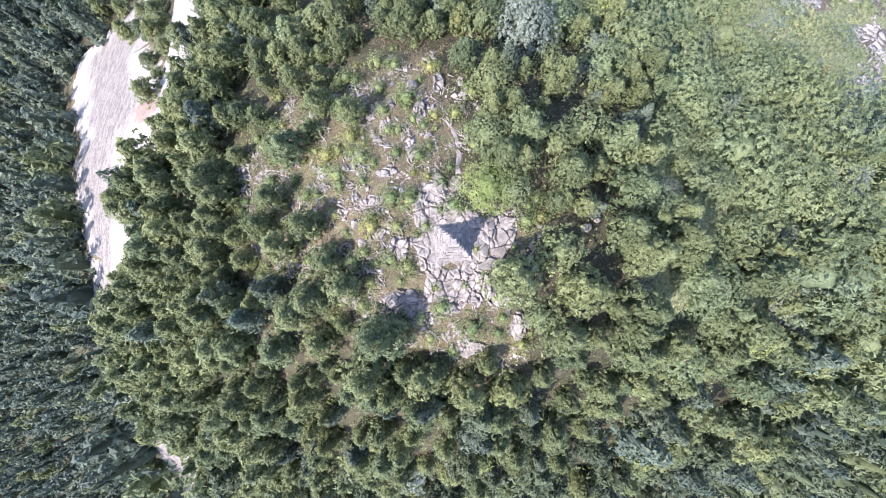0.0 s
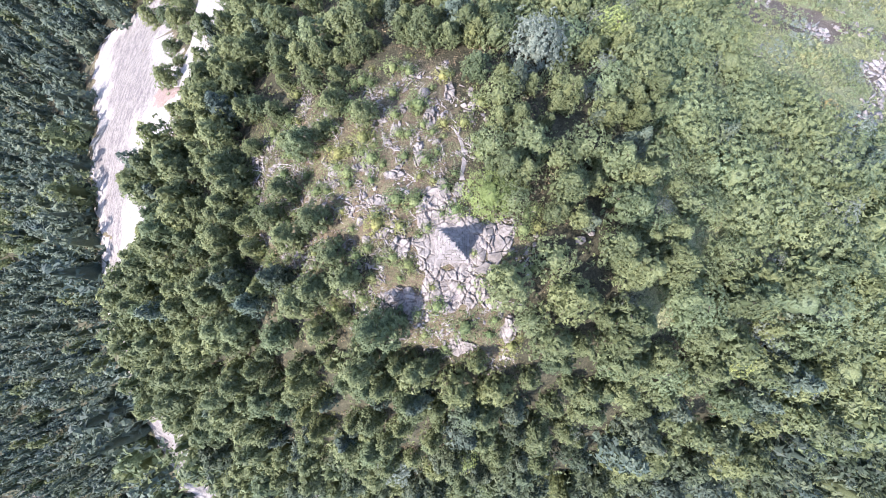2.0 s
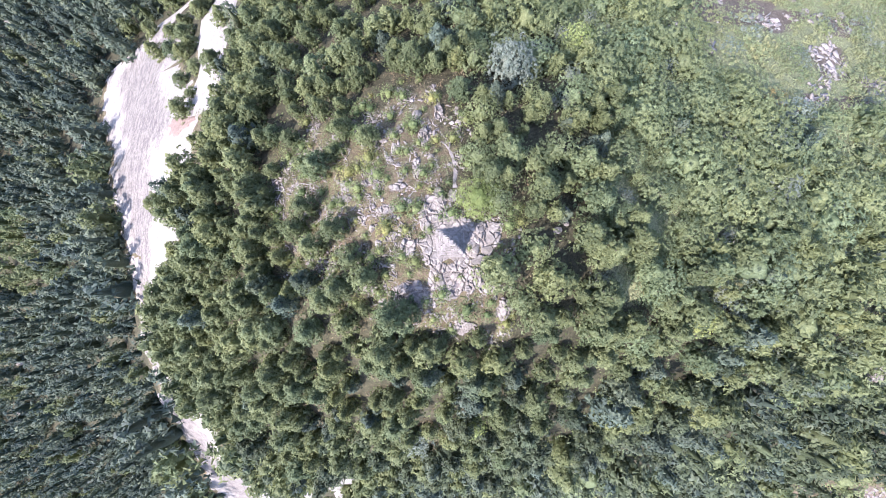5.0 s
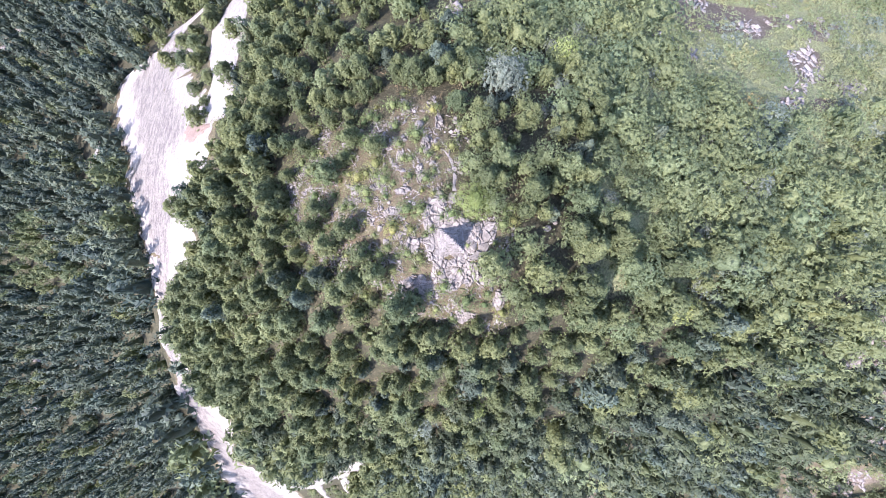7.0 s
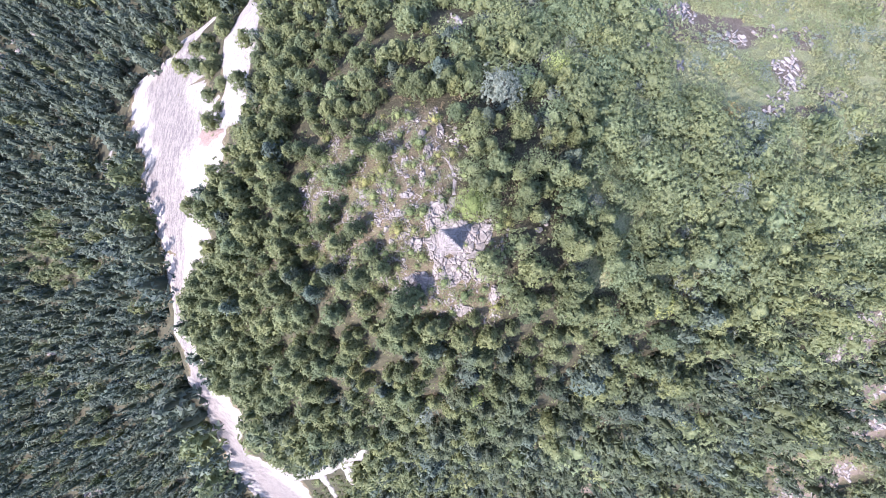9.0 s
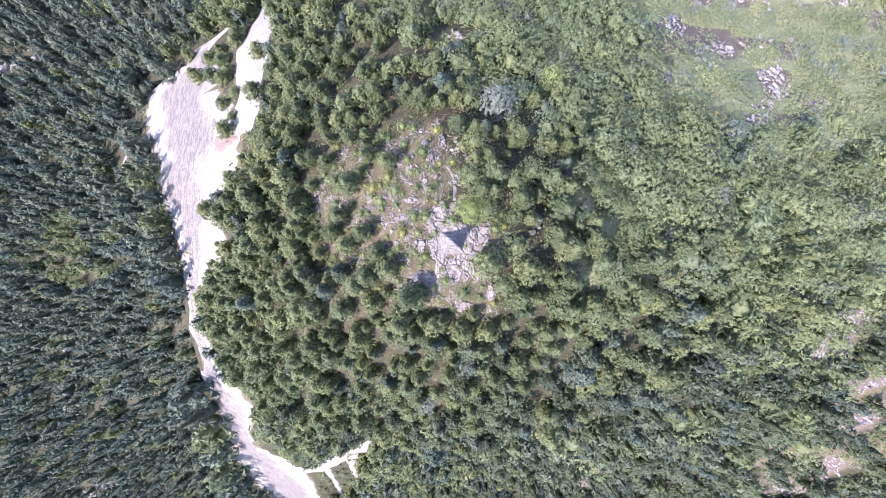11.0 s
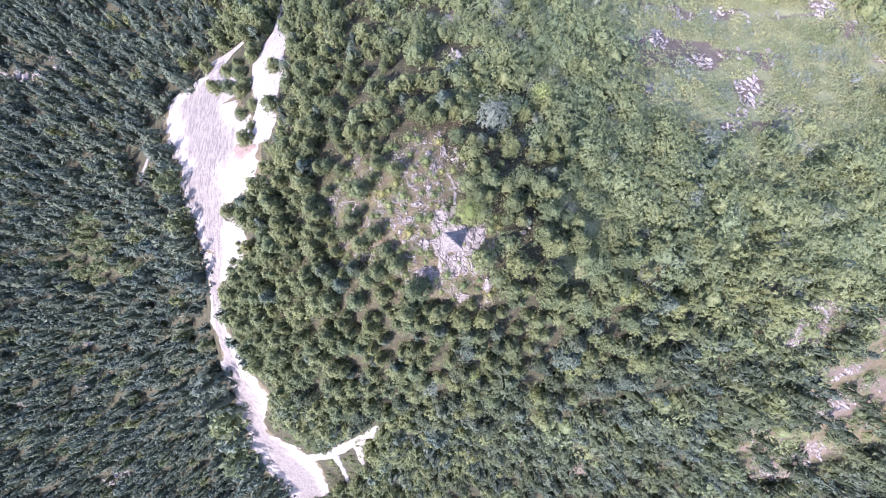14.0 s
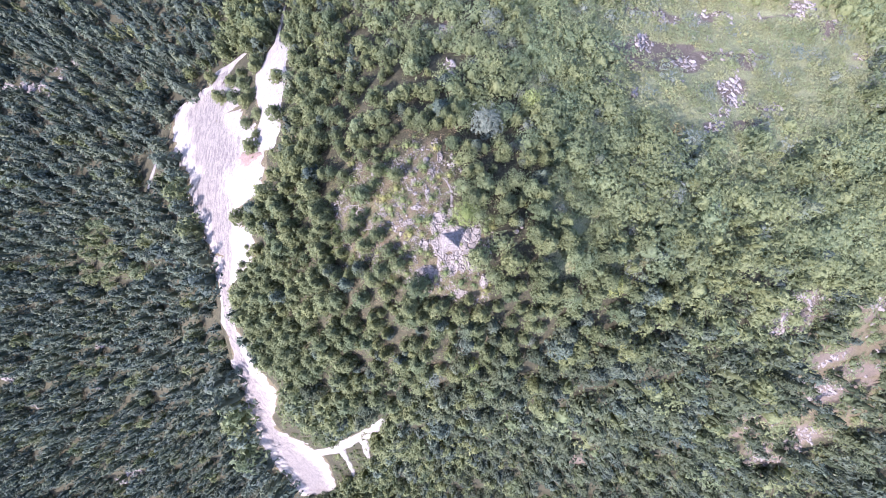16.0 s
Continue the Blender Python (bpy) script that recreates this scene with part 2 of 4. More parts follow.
def slab(x, y):
    """Bare rock of the very top."""
    ragged = 0.25 * wave_noise(x, y, 1.7, 5) + 0.2 * wave_noise(x, y, 0.6, 6)
    ovals = (
        (0.8, 1.9, 3.0, 2.7), (0.6, -1.5, 2.9, 2.0), (-3.6, -3.2, 2.2, 1.5), (5.0, -4.6, 0.6, 1.3), (1.3, -6.3, 1.3, 0.6), (3.6, 2.3, 1.2, 1.6), (-1.3, 4.6, 1.5, 2.1),
        (-2.97, 9.06, 0.45, 1.08), (-5.95, 5.12, 1.31, 0.44), (-8.59, 4.33, 1.02, 0.40), (-4.75, 7.28, 1.00, 0.39), (-2.22, 12.61, 0.50, 0.98), (-3.83, 1.44, 0.61, 0.90),
        (-5.55, 2.54, 0.81, 0.45), (-7.54, 8.04, 0.90, 0.39), (-10.59, 6.49, 1.02, 0.39), (-4.60, 13.66, 0.44, 0.67), (-0.67, 15.30, 0.40, 0.80), (-5.16, 11.34, 0.39, 0.58))
    return np.max([blob(x, y, *o) for o in ovals], axis=0) + ragged


def dome(x, y):
    return blob(x, y, 70, 41, 40, 25) + 0.20 * wave_noise(x, y, 11, 7) + 0.16 * wave_noise(x, y, 4, 71)


def scree(x, y):
    return blob(x, y, 113, -50, 38, 47) + 0.25 * wave_noise(x, y, 12, 8)


HEATH_PATCHES = (
    (45.3, 42.7, 8.1, 4.6), (56.0, 40.5, 7.6, 4.4), (57.1, 54.2, 5.5, 2.4), (48.4, 54.8, 4.9, 2.2), (78.8, 42.2, 5.0, 2.6), (93.7, 57.5, 7.5, 2.1), (106.7, 54.2, 6.7, 3.8), (103.0, 61.7, 3.6, 2.0), (65.9, 23.8, 3.8, 1.5), (44.3, 37.3, 4.8, 2.0), (72.0, 54.7, 5.9, 2.6), (112.6, 43.3, 4.0, 2.7), (66.0, 29.4, 3.0, 3.0),
    (84.4, -20.7, 8.6, 6.0), (112.5, -50.3, 7.1, 3.6), (118.2, -73.6, 6.6, 7.0), (110.0, -82.5, 5.0, 4.4), (120.9, -44.2, 8.5, 4.4), (111.3, -21.5, 5.8, 4.0), (100.4, -38.1, 4.9, 3.4))
SCREE_PATCHES = (
    (93.6, -58.4, 4.3, 3.0), (92.0, -69.0, 3.4, 3.4), (137.9, -64.1, 3.0, 5.0), (106.6, -36.4, 3.2, 2.0), (120.8, -95.0, 5.5, 5.4), (96.7, -93.1, 2.3, 3.3), (49.4, -94.6, 3.4, 7.6), (114.3, -85.5, 3.6, 3.6))
STONE_PATCHES = (
    (67.5, 31.8, 4.2, 3.8), (55.6, 23.0, 3.9, 1.9), (75.5, 27.9, 3.7, 1.9), (35.4, 32.0, 2.5, 2.1), (57.9, 38.7, 3.3, 2.4), (68.6, 43.1, 1.8, 1.7), (70.6, 37.8, 1.5, 2.0), (54.8, 54.4, 2.0, 1.8), (66.6, 47.7, 1.4, 1.3), (73.3, 51.5, 1.6, 1.0), (62.0, 26.1, 1.9, 1.0), (58.6, 33.4, 1.4, 0.9), (39.0, 29.7, 1.4, 1.2), (48.1, 45.2, 3.4, 3.2), (41.0, 41.8, 2.4, 2.2),
    (2.3, 34.5, 1.1, 2.9), (2.3, 45.7, 1.2, 2.6), (0.4, 43.2, 0.9, 1.3), (3.1, 23.9, 0.8, 0.4), (21.6, -32.3, 1.1, 1.2), (11.1, -19.2, 0.9, 1.2), (80.5, -24.0, 3.4, 3.6), (112.0, -50.0, 4.4, 2.4), (87.0, -17.0, 3.6, 2.0), (118.0, -72.0, 3.6, 3.6), (111.0, -83.0, 3.0, 2.6), (93.6, -58.4, 2.6, 1.8), (112.0, -20.0, 3.0, 2.0))
GLADES = (
    (-125.7, -27.4, 2.9, 1.1), (-134.1, -46.2, 2.0, 1.2), (-181.1, -42.8, 3.9, 2.2), (-137.5, -87.5, 3.4, 2.4), (-146.6, -93.1, 2.3, 1.6), (-172.3, -54.5, 2.8, 1.3), (-151.0, -67.3, 1.4, 1.0), (-132.0, -62.8, 1.8, 0.8), (-163.1, 69.2, 3.7, 2.1), (-152.9, 68.7, 4.8, 1.7))


def ovals_at(x, y, ovals):
    return np.max([blob(x, y, *o) for o in ovals], axis=0)


def stony(x, y):
    """Patches of bare pale stone on the eastern slopes."""
    return ovals_at(x, y, STONE_PATCHES) + 0.5 * wave_noise(x, y, 1.7, 54)


def patches(x, y):
    """Bare, stony heath on the eastern slope."""
    ragged = 0.6 * wave_noise(x, y, 4.2, 51) + 0.55 * wave_noise(x, y, 1.6, 52)
    return np.maximum(ovals_at(x, y, HEATH_PATCHES + SCREE_PATCHES) + ragged + 0.05, stony(x, y))


def glades(x, y):
    """Small openings in the far forest, strewn with rubble."""
    return ovals_at(x, y, GLADES) + 0.3 * wave_noise(x, y, 2.5, 55)


def far_scree(x, y):
    return blob(x, y, -142.00, 70.63, 18.93, 6.72) + 0.45 * wave_noise(x, y, 8, 9)


def main_road_distance(x, y):
    return near_line(x, y, MAIN_ROAD)[0].reshape(np.shape(x))


def road_level(x, y):
    """The height of the road's middle at the nearest point along it."""
    x, y = np.asarray(x, float), np.asarray(y, float)
    fx, fy = x.ravel(), y.ravel()
    lx, ly = MAIN_ROAD[:, 0], MAIN_ROAD[:, 1]
    if fx.size < 500:
        best = np.argmin(np.hypot(fx[:, None] - lx, fy[:, None] - ly), axis=1)
    else:
        near, best = np.full(fx.size, 1e9), np.zeros(fx.size, int)
        for k in range(len(lx)):
            d = np.hypot(fx - lx[k], fy - ly[k])
            closer = d < near
            near[closer], best[closer] = d[closer], k
    lz = hill(lx, ly)
    tx, ty, tz = np.gradient(lx), np.gradient(ly), np.gradient(lz)
    span = np.hypot(tx, ty)
    along = np.clip(((fx - lx[best]) * tx[best] + (fy - ly[best]) * ty[best]) / span[best], -1.5, 1.5)
    return (lz[best] + along * (tz / span)[best]).reshape(x.shape)


def benched(x, y):
    """The hill with a bench cut for the road, level across it."""
    x, y = np.asarray(x, float), np.asarray(y, float)
    order = np.argsort(MAIN_ROAD[:, 1])
    ly = MAIN_ROAD[order, 1]
    wide = np.interp(y, ly, MAIN_ROAD[order, 2])
    d = main_road_distance(x, y)
    below = x < np.interp(y, ly, MAIN_ROAD[order, 0])
    t = np.clip(1 - (d - 0.4) / np.where(below, 1.4 + 0.05 * wide, 2.5 + 0.3 * wide), 0, 1) * np.clip(2.4 / wide, 0.12, 0.8)
    return hill(x, y) * (1 - t) + road_level(x, y) * t


def ground_height(x, y):
    x, y = np.asarray(x, float), np.asarray(y, float)
    fine = np.clip(1 - np.hypot(x, y) / 60, 0, 1)
    z = benched(x, y) + 0.9 * wave_noise(x, y, 11, 1) * np.clip(np.hypot(x, y) / 20 - 0.6, 0, 1) * np.clip(main_road_distance(x, y) / 8, 0, 1)
    top = np.clip(bare_top(x, y) * 3, 0, 1)
    z = z + fine * (0.16 * wave_noise(x, y, 1.3, 2) + 0.05 * wave_noise(x, y, 0.45, 10)) * (0.5 + top)
    flat = np.clip(1.6 - np.hypot(x - 0.1, y - 1.7) / 1.6, 0, 1)
    return z * (1 - flat) + flat * (hill(0.1, 1.7) + 0.02 * wave_noise(x, y, 0.8, 11))


def make_ground():
    a, b = 7.0, math.asinh(3200 / 7.0)
    line = a * np.sinh(b * np.linspace(-1, 1, 190))
    xs = np.unique(np.round(np.concatenate([line, np.arange(-98, -16, 1.0)]), 2))
    ys = np.unique(np.round(np.concatenate([line, np.arange(-128, 66, 1.6)]), 2))
    x, y = np.meshgrid(xs, ys)
    z = ground_height(x, y)
    rock = np.clip(slab(x, y) * 3.5, 0, 1)
    heath = np.clip(np.max([bare_top(x, y) * 3, patches(x, y) * 3, west_heath(x, y) * 3, scree(x, y) * 2 - 0.2, -road_distance(x, y)], axis=0), 0, 1)
    bare = np.clip(patches(x, y) * 3 + 0.2, 0, 1) * (np.hypot(x, y) > 30)
    turf = np.clip(np.max([dome(x, y) * 3, np.minimum((x - 14) / 12, (y + 6) / 8)], axis=0) + 0.3, 0, 1)
    idx = np.arange(x.size).reshape(x.shape)
    faces = np.stack([idx[:-1, :-1], idx[:-1, 1:], idx[1:, 1:], idx[1:, :-1]], -1).reshape(-1, 4)
    m = Nodes("forest_ground")
    v = m.coord()
    n1, n2, n3 = m.noise(0.35, 5, 0.6, v), m.noise(2.6, 6, 0.65, v, 0.5), m.noise(7, 5, 0.7, v)
    soil = m.ramp(n2, ((0.3, (0.028, 0.029, 0.018)), (0.5, (0.056, 0.056, 0.034)), (0.7, (0.100, 0.090, 0.058))))
    moss = m.ramp(n2, ((0.3, (0.066, 0.052, 0.036)), (0.45, (0.128, 0.100, 0.068)), (0.55, (0.106, 0.106, 0.056)), (0.70, (0.220, 0.186, 0.145))))
    stone = m.ramp(n2, ((0.25, (0.070, 0.064, 0.062)), (0.5, (0.150, 0.137, 0.133)), (0.7, (0.225, 0.209, 0.205))))
    stone = m.mix(m.ramp(n3, ((0.4, (0, 0, 0)), (0.65, (1, 1, 1)))), stone, m.mix(0.5, stone, (0.20, 0.185, 0.18)))
    wobble = m.math("MULTIPLY", m.math("SUBTRACT", n2, 0.5), 0.9)
    h = m.ramp(m.math("ADD", m.attribute("heath"), wobble), ((0.35, (0, 0, 0)), (0.6, (1, 1, 1))))
    r = m.ramp(m.math("ADD", m.attribute("rock"), wobble), ((0.4, (0, 0, 0)), (0.55, (1, 1, 1))))
    grass = m.ramp(n2, ((0.3, (0.145, 0.165, 0.086)), (0.5, (0.205, 0.222, 0.116)), (0.7, (0.270, 0.266, 0.150))))
    g = m.ramp(m.math("ADD", m.attribute("turf"), wobble), ((0.35, (0, 0, 0)), (0.6, (1, 1, 1))))
    mauve = m.ramp(n2, ((0.3, (0.080, 0.066, 0.050)), (0.5, (0.134, 0.112, 0.088)), (0.7, (0.200, 0.172, 0.138))))
    b = m.ramp(m.math("ADD", m.attribute("bare"), wobble), ((0.35, (0, 0, 0)), (0.6, (1, 1, 1))))
    moss = m.mix(b, moss, mauve)
    base = m.mix(r, m.mix(h, m.mix(g, soil, grass), moss), stone)
    base = m.mix(0.5, base, m.mix(1.0, base, m.ramp(n1, ((0.3, (0.6, 0.6, 0.6)), (0.7, (1.3, 1.3, 1.3)))), "MULTIPLY"))
    base = m.mix(0.8, base, m.mix(1.0, base, m.ramp(n3, ((0.35, (0.45, 0.45, 0.42)), (0.65, (1.5, 1.45, 1.35)))), "MULTIPLY"))
    mat = m.finish(base, 0.95, m.math("ADD", n2, m.math("MULTIPLY", n3, 0.35)), 0.9, 0.12, spec=0.15)
    ob = part("ground", np.stack([x, y, z], -1).reshape(-1, 3), faces, mat, smooth=True)
    for name, value in (("rock", rock), ("heath", heath), ("bare", bare), ("turf", turf)):
        ob.data.attributes.new(name, "FLOAT", "POINT").data.foreach_set("value", value.astype(np.float32).ravel())
    return tagged(ob, "steep hillside of dark forest soil, heather and bare rock", "ground", kind="structure")


make_ground()


def make_road(name, label, line, lift, material=None):
    """A strip of pale gravel draped on the hill, with worn, uneven edges."""
    rows, cols = len(line), (35 if line[:, 2].max() > 5 else 13)
    verts, edge = [], []
    for k, (cx, cy, w) in enumerate(line):
        a, b = line[max(k - 1, 0)], line[min(k + 1, rows - 1)]
        d = np.array([b[0] - a[0], b[1] - a[1]])
        side = np.array([1.0, 0.0]) if line_is_upright(line) else np.array([d[1], -d[0]]) / (np.hypot(*d) + 1e-9)
        for c in range(cols):
            s = -1 + 2 * c / (cols - 1)
            bite = min(w, 2.2) * (0.42 * float(wave_noise(np.float64(cy), np.float64(7.0 * np.sign(s)), 3.3, 21)) + 0.26 * float(wave_noise(np.float64(cy), np.float64(3.0 * np.sign(s)), 1.6, 22)))
            e = w + bite
            px, py = cx + side[0] * e * s, cy + side[1] * e * s
            pz = float(ground_height(px, py)) + (lift + 0.06) * (1 - abs(s) ** (4 if w > 2 else 8)) - 0.06
            verts.append((px, py, pz))
            lane_x, lane_w = np.interp(-py, -LANE[:, 1], LANE[:, 0]), np.interp(-py, -LANE[:, 1], LANE[:, 2])
            edge.append(min(3.0, abs(px - lane_x) / lane_w) if py < 50 else 3.0)
    faces = [(r * cols + c, r * cols + c + 1, (r + 1) * cols + c + 1, (r + 1) * cols + c) for r in range(rows - 1) for c in range(cols - 1)]
    ob = part(name, verts, faces, material or GRAVEL, smooth=True)
    ob.data.attributes.new("across", "FLOAT", "POINT").data.foreach_set("value", np.asarray(edge, np.float32))
    return tagged(ob, label, "road", kind="structure")


def line_is_upright(line):
    return abs(line[-1][1] - line[0][1]) > 1.2 * abs(line[-1][0] - line[0][0])


def gravel_material():
    n = Nodes("pale_gravel")
    v = n.coord()
    big = n.noise(0.16, 5, 0.55, v)
    track = n.add("Mapping")
    track.inputs["Scale"].default_value = (1.0, 0.16, 0.3)
    track.inputs["Rotation"].default_value = (0, 0, -0.25)
    n.link(v, track.inputs["Vector"])
    ruts = n.noise(2.0, 3, 0.6, track.outputs[0], 1.2)
    fine = n.noise(11, 3, 0.6, v)
    worn = n.math("ADD", n.attribute("across"), n.math("MULTIPLY", n.math("SUBTRACT", big, 0.5), 1.9))
    base = n.ramp(worn, ((0.60, (0.188, 0.175, 0.146)), (1.15, (0.290, 0.274, 0.236))))
    base = n.mix(n.math("MULTIPLY", n.ramp(ruts, ((0.47, (0, 0, 0)), (0.56, (1, 1, 1)))), n.ramp(worn, ((0.60, (0.85, 0.85, 0.85)), (1.20, (0.30, 0.30, 0.30))))), base, (0.100, 0.086, 0.082))
    base = n.mix(n.math("MULTIPLY", fine, 0.22), base, (0.345, 0.322, 0.286))
    pebble = n.noise(2.6, 4, 0.7, v)
    base = n.mix(1.0, base, n.ramp(pebble, ((0.36, (0.70, 0.68, 0.66)), (0.62, (1.18, 1.18, 1.18)))), "MULTIPLY")
    return n.finish(base, 0.95, n.math("ADD", ruts, fine), 0.5, 0.06, spec=0.2)


GRAVEL = gravel_material()
FOOTPATH = smooth_line(((0.76, 6.96, 0.26), (0.66, 7.6, 0.14), (0.84, 8.37, 0.27), (0.70, 9.1, 0.13), (0.75, 9.57, 0.22), (0.58, 10.37, 0.24), (0.10, 11.25, 0.11), (-0.31, 11.83, 0.07)), 0.5)


def bare_earth(cx, cy, rx, ry):
    """A patch of reddish soil where the gravel has been scraped away."""
    n = Nodes("red_brown_earth")
    f = n.noise(3.5, 6, 0.6, n.coord())
    mat = n.finish(n.ramp(f, ((0.3, (0.13, 0.095, 0.075)), (0.7, (0.25, 0.19, 0.155)))), 0.95, f, 0.6, 0.05)
    verts, faces = [], []
    for k in range(5):
        for i in range(24):
            a = 6.2832 * i / 24
            w = (k / 4) * (1 + 0.22 * math.sin(3 * a + 1) + 0.12 * math.sin(7 * a) + 0.10 * math.sin(11 * a + 2))
            x, y = cx + rx * w * math.cos(a), cy + ry * w * math.sin(a)
            verts.append((x, y, float(ground_height(x, y)) + 0.05 * wave_noise(np.float64(x), np.float64(y), 0.7, 57) + (0.42 if k < 4 else -0.1)))
            if k:
                j = (i + 1) % 24
                faces.append(((k - 1) * 24 + i, (k - 1) * 24 + j, k * 24 + j, k * 24 + i))
    return tagged(part("bare_earth", verts, faces, mat, smooth=True), "patch of bare red-brown earth on the gravel", "ground", kind="structure")


bare_earth(-43.0, 22.9, 3.4, 1.8)
bare_earth(-28.5, 25.4, 1.6, 1.3)
make_road("road", "wide pale gravel road with wheel ruts along the slope", MAIN_ROAD, 0.11)
make_road("road_2", "strip of pale gravel beside the main road", UPPER_STRIP, 0.36)
make_road("track", "narrow pale gravel track branching off the road", SPUR, 0.42)
make_road("track_7", "narrow pale track curving down from the fork", SPUR_ARM, 0.42)
make_road("track_2", "pale gravel apron running out into a narrow track", APRON, 0.34)
make_road("footpath", "narrow trodden path of pale rock leading to the monument", FOOTPATH, 0.03, PALE_ROCK)
make_road("track_4", "second narrow pale track curving down from the fork", SPUR_FORK, 0.42)
make_road("track_3", "short pale rubble path between the spruces", SIDE_TRACK, 0.16, BLOCK)


# ---- trees ----
def tufts(rng, centre, out, reach, count, loose=0.35, broad=1.0, own=0.75):
    """Small bunches of leaves or needles: blades laid round each bunch like shingles, facing away from its middle."""
    c = np.repeat(centre, count, 0)
    axis = np.repeat(out, count, 0)
    away = rng.normal(size=c.shape)
    away /= np.linalg.norm(away, axis=1)[:, None] + 1e-9
    along = (away * axis).sum(1)[:, None]
    away = np.where(along < -0.25, away - 2 * along * axis, away)
    size = np.repeat(np.broadcast_to(reach, (len(centre),)), count)[:, None]
    face = away * own + axis * (1.2 - own) + rng.normal(size=c.shape) * loose
    face /= np.linalg.norm(face, axis=1)[:, None] + 1e-9
    d = rng.normal(size=c.shape) + away * 0.7
    d -= (d * face).sum(1)[:, None] * face * 0.9
    d /= np.linalg.norm(d, axis=1)[:, None] + 1e-9
    side = np.cross(d, face)
    side /= np.linalg.norm(side, axis=1)[:, None] + 1e-9
    length = size * rng.uniform(0.55, 1.0, (len(c), 1))
    wide = length * rng.uniform(0.20, 0.36, (len(c), 1)) * broad
    root = c + away * size * rng.uniform(0.25, 0.6, (len(c), 1)) - d * length * 0.4
    return np.stack([root - side * wide, root + side * wide, root + d * length], 1).reshape(-1, 3)


def profile(shape, u):
    """How wide a crown is at the height u."""
    if shape == "cone":
        return (1 - u) ** 0.85 + 0.03
    if shape == "dome":
        return np.clip(1 - u**1.5, 0.03, 1) ** 0.85 * (0.6 + 0.4 * np.clip(u / 0.22, 0, 1))
    return np.sqrt(np.clip(1 - (1.7 * u - 0.7) ** 2, 0.02, 1))


def inner_crown(rng, shape, spread, low):
    """The dense inside of a crown: a few ragged rings of foliage."""
    levels, sides = (0.03, 0.3, 0.62, 0.93), 7
    rings = []
    for k, u in enumerate(levels):
        az = np.arange(sides) * 6.2832 / sides + 0.4 * k
        r = spread * profile(shape, np.float64(u)) * rng.uniform(0.28, 0.55, sides)
        rings.append(np.stack([r * np.cos(az), r * np.sin(az), low + (1 - low) * u - (0.06 if k < 3 else 0) + rng.uniform(-0.03, 0.03, sides)], 1))
    out = []
    for a, b in zip(rings, rings[1:]):
        for i in range(sides):
            j = (i + 1) % sides
            out += [a[i], a[j], b[j], a[i], b[j], b[i]]
    return np.clip(np.array(out), (-9, -9, 0.02), 9)


def leafy_shell(rng, spread, low, rows, sides):
    """The closed, lumpy mass of leaves inside a rounded crown."""
    u = np.linspace(0.02, 0.985, rows)
    az = np.arange(sides) * 6.2832 / sides
    a, uu = np.meshgrid(az, u)
    p, q, k = rng.uniform(0, 6.28, 3), rng.uniform(0, 6.28, 3), rng.integers(2, 4)
    lump = 1 + 0.17 * np.sin(k * a + p[0] + 4 * uu) + 0.11 * np.sin(5 * a + p[1] - 9 * uu) + 0.08 * np.sin(13 * uu + q[0] + 2 * a) + rng.uniform(-0.07, 0.07, a.shape)
    r = 0.42 * spread * profile("oval", uu) * lump
    z = low + (1 - low) * uu * 0.64 + rng.uniform(-0.02, 0.02, a.shape)
    v = np.stack([r * np.cos(a), r * np.sin(a), np.clip(z, 0.02, 1)], -1)
    top = np.broadcast_to(v[-1].mean(0) + (0, 0, 0.01), (sides, 3))
    right = np.roll(v, -1, 1)
    body = np.stack([v[:-1], right[:-1], right[1:], v[:-1], right[1:], v[1:]], 2).reshape(-1, 3)
    cap = np.stack([v[-1], right[-1], top], 1).reshape(-1, 3)
    return np.concatenate([body, cap])


def welded(verts):
    """Triangles given corner by corner, with equal corners made one."""
    places, index = np.unique(np.round(verts, 4), axis=0, return_inverse=True)
    return places, index.reshape(-1, 3)


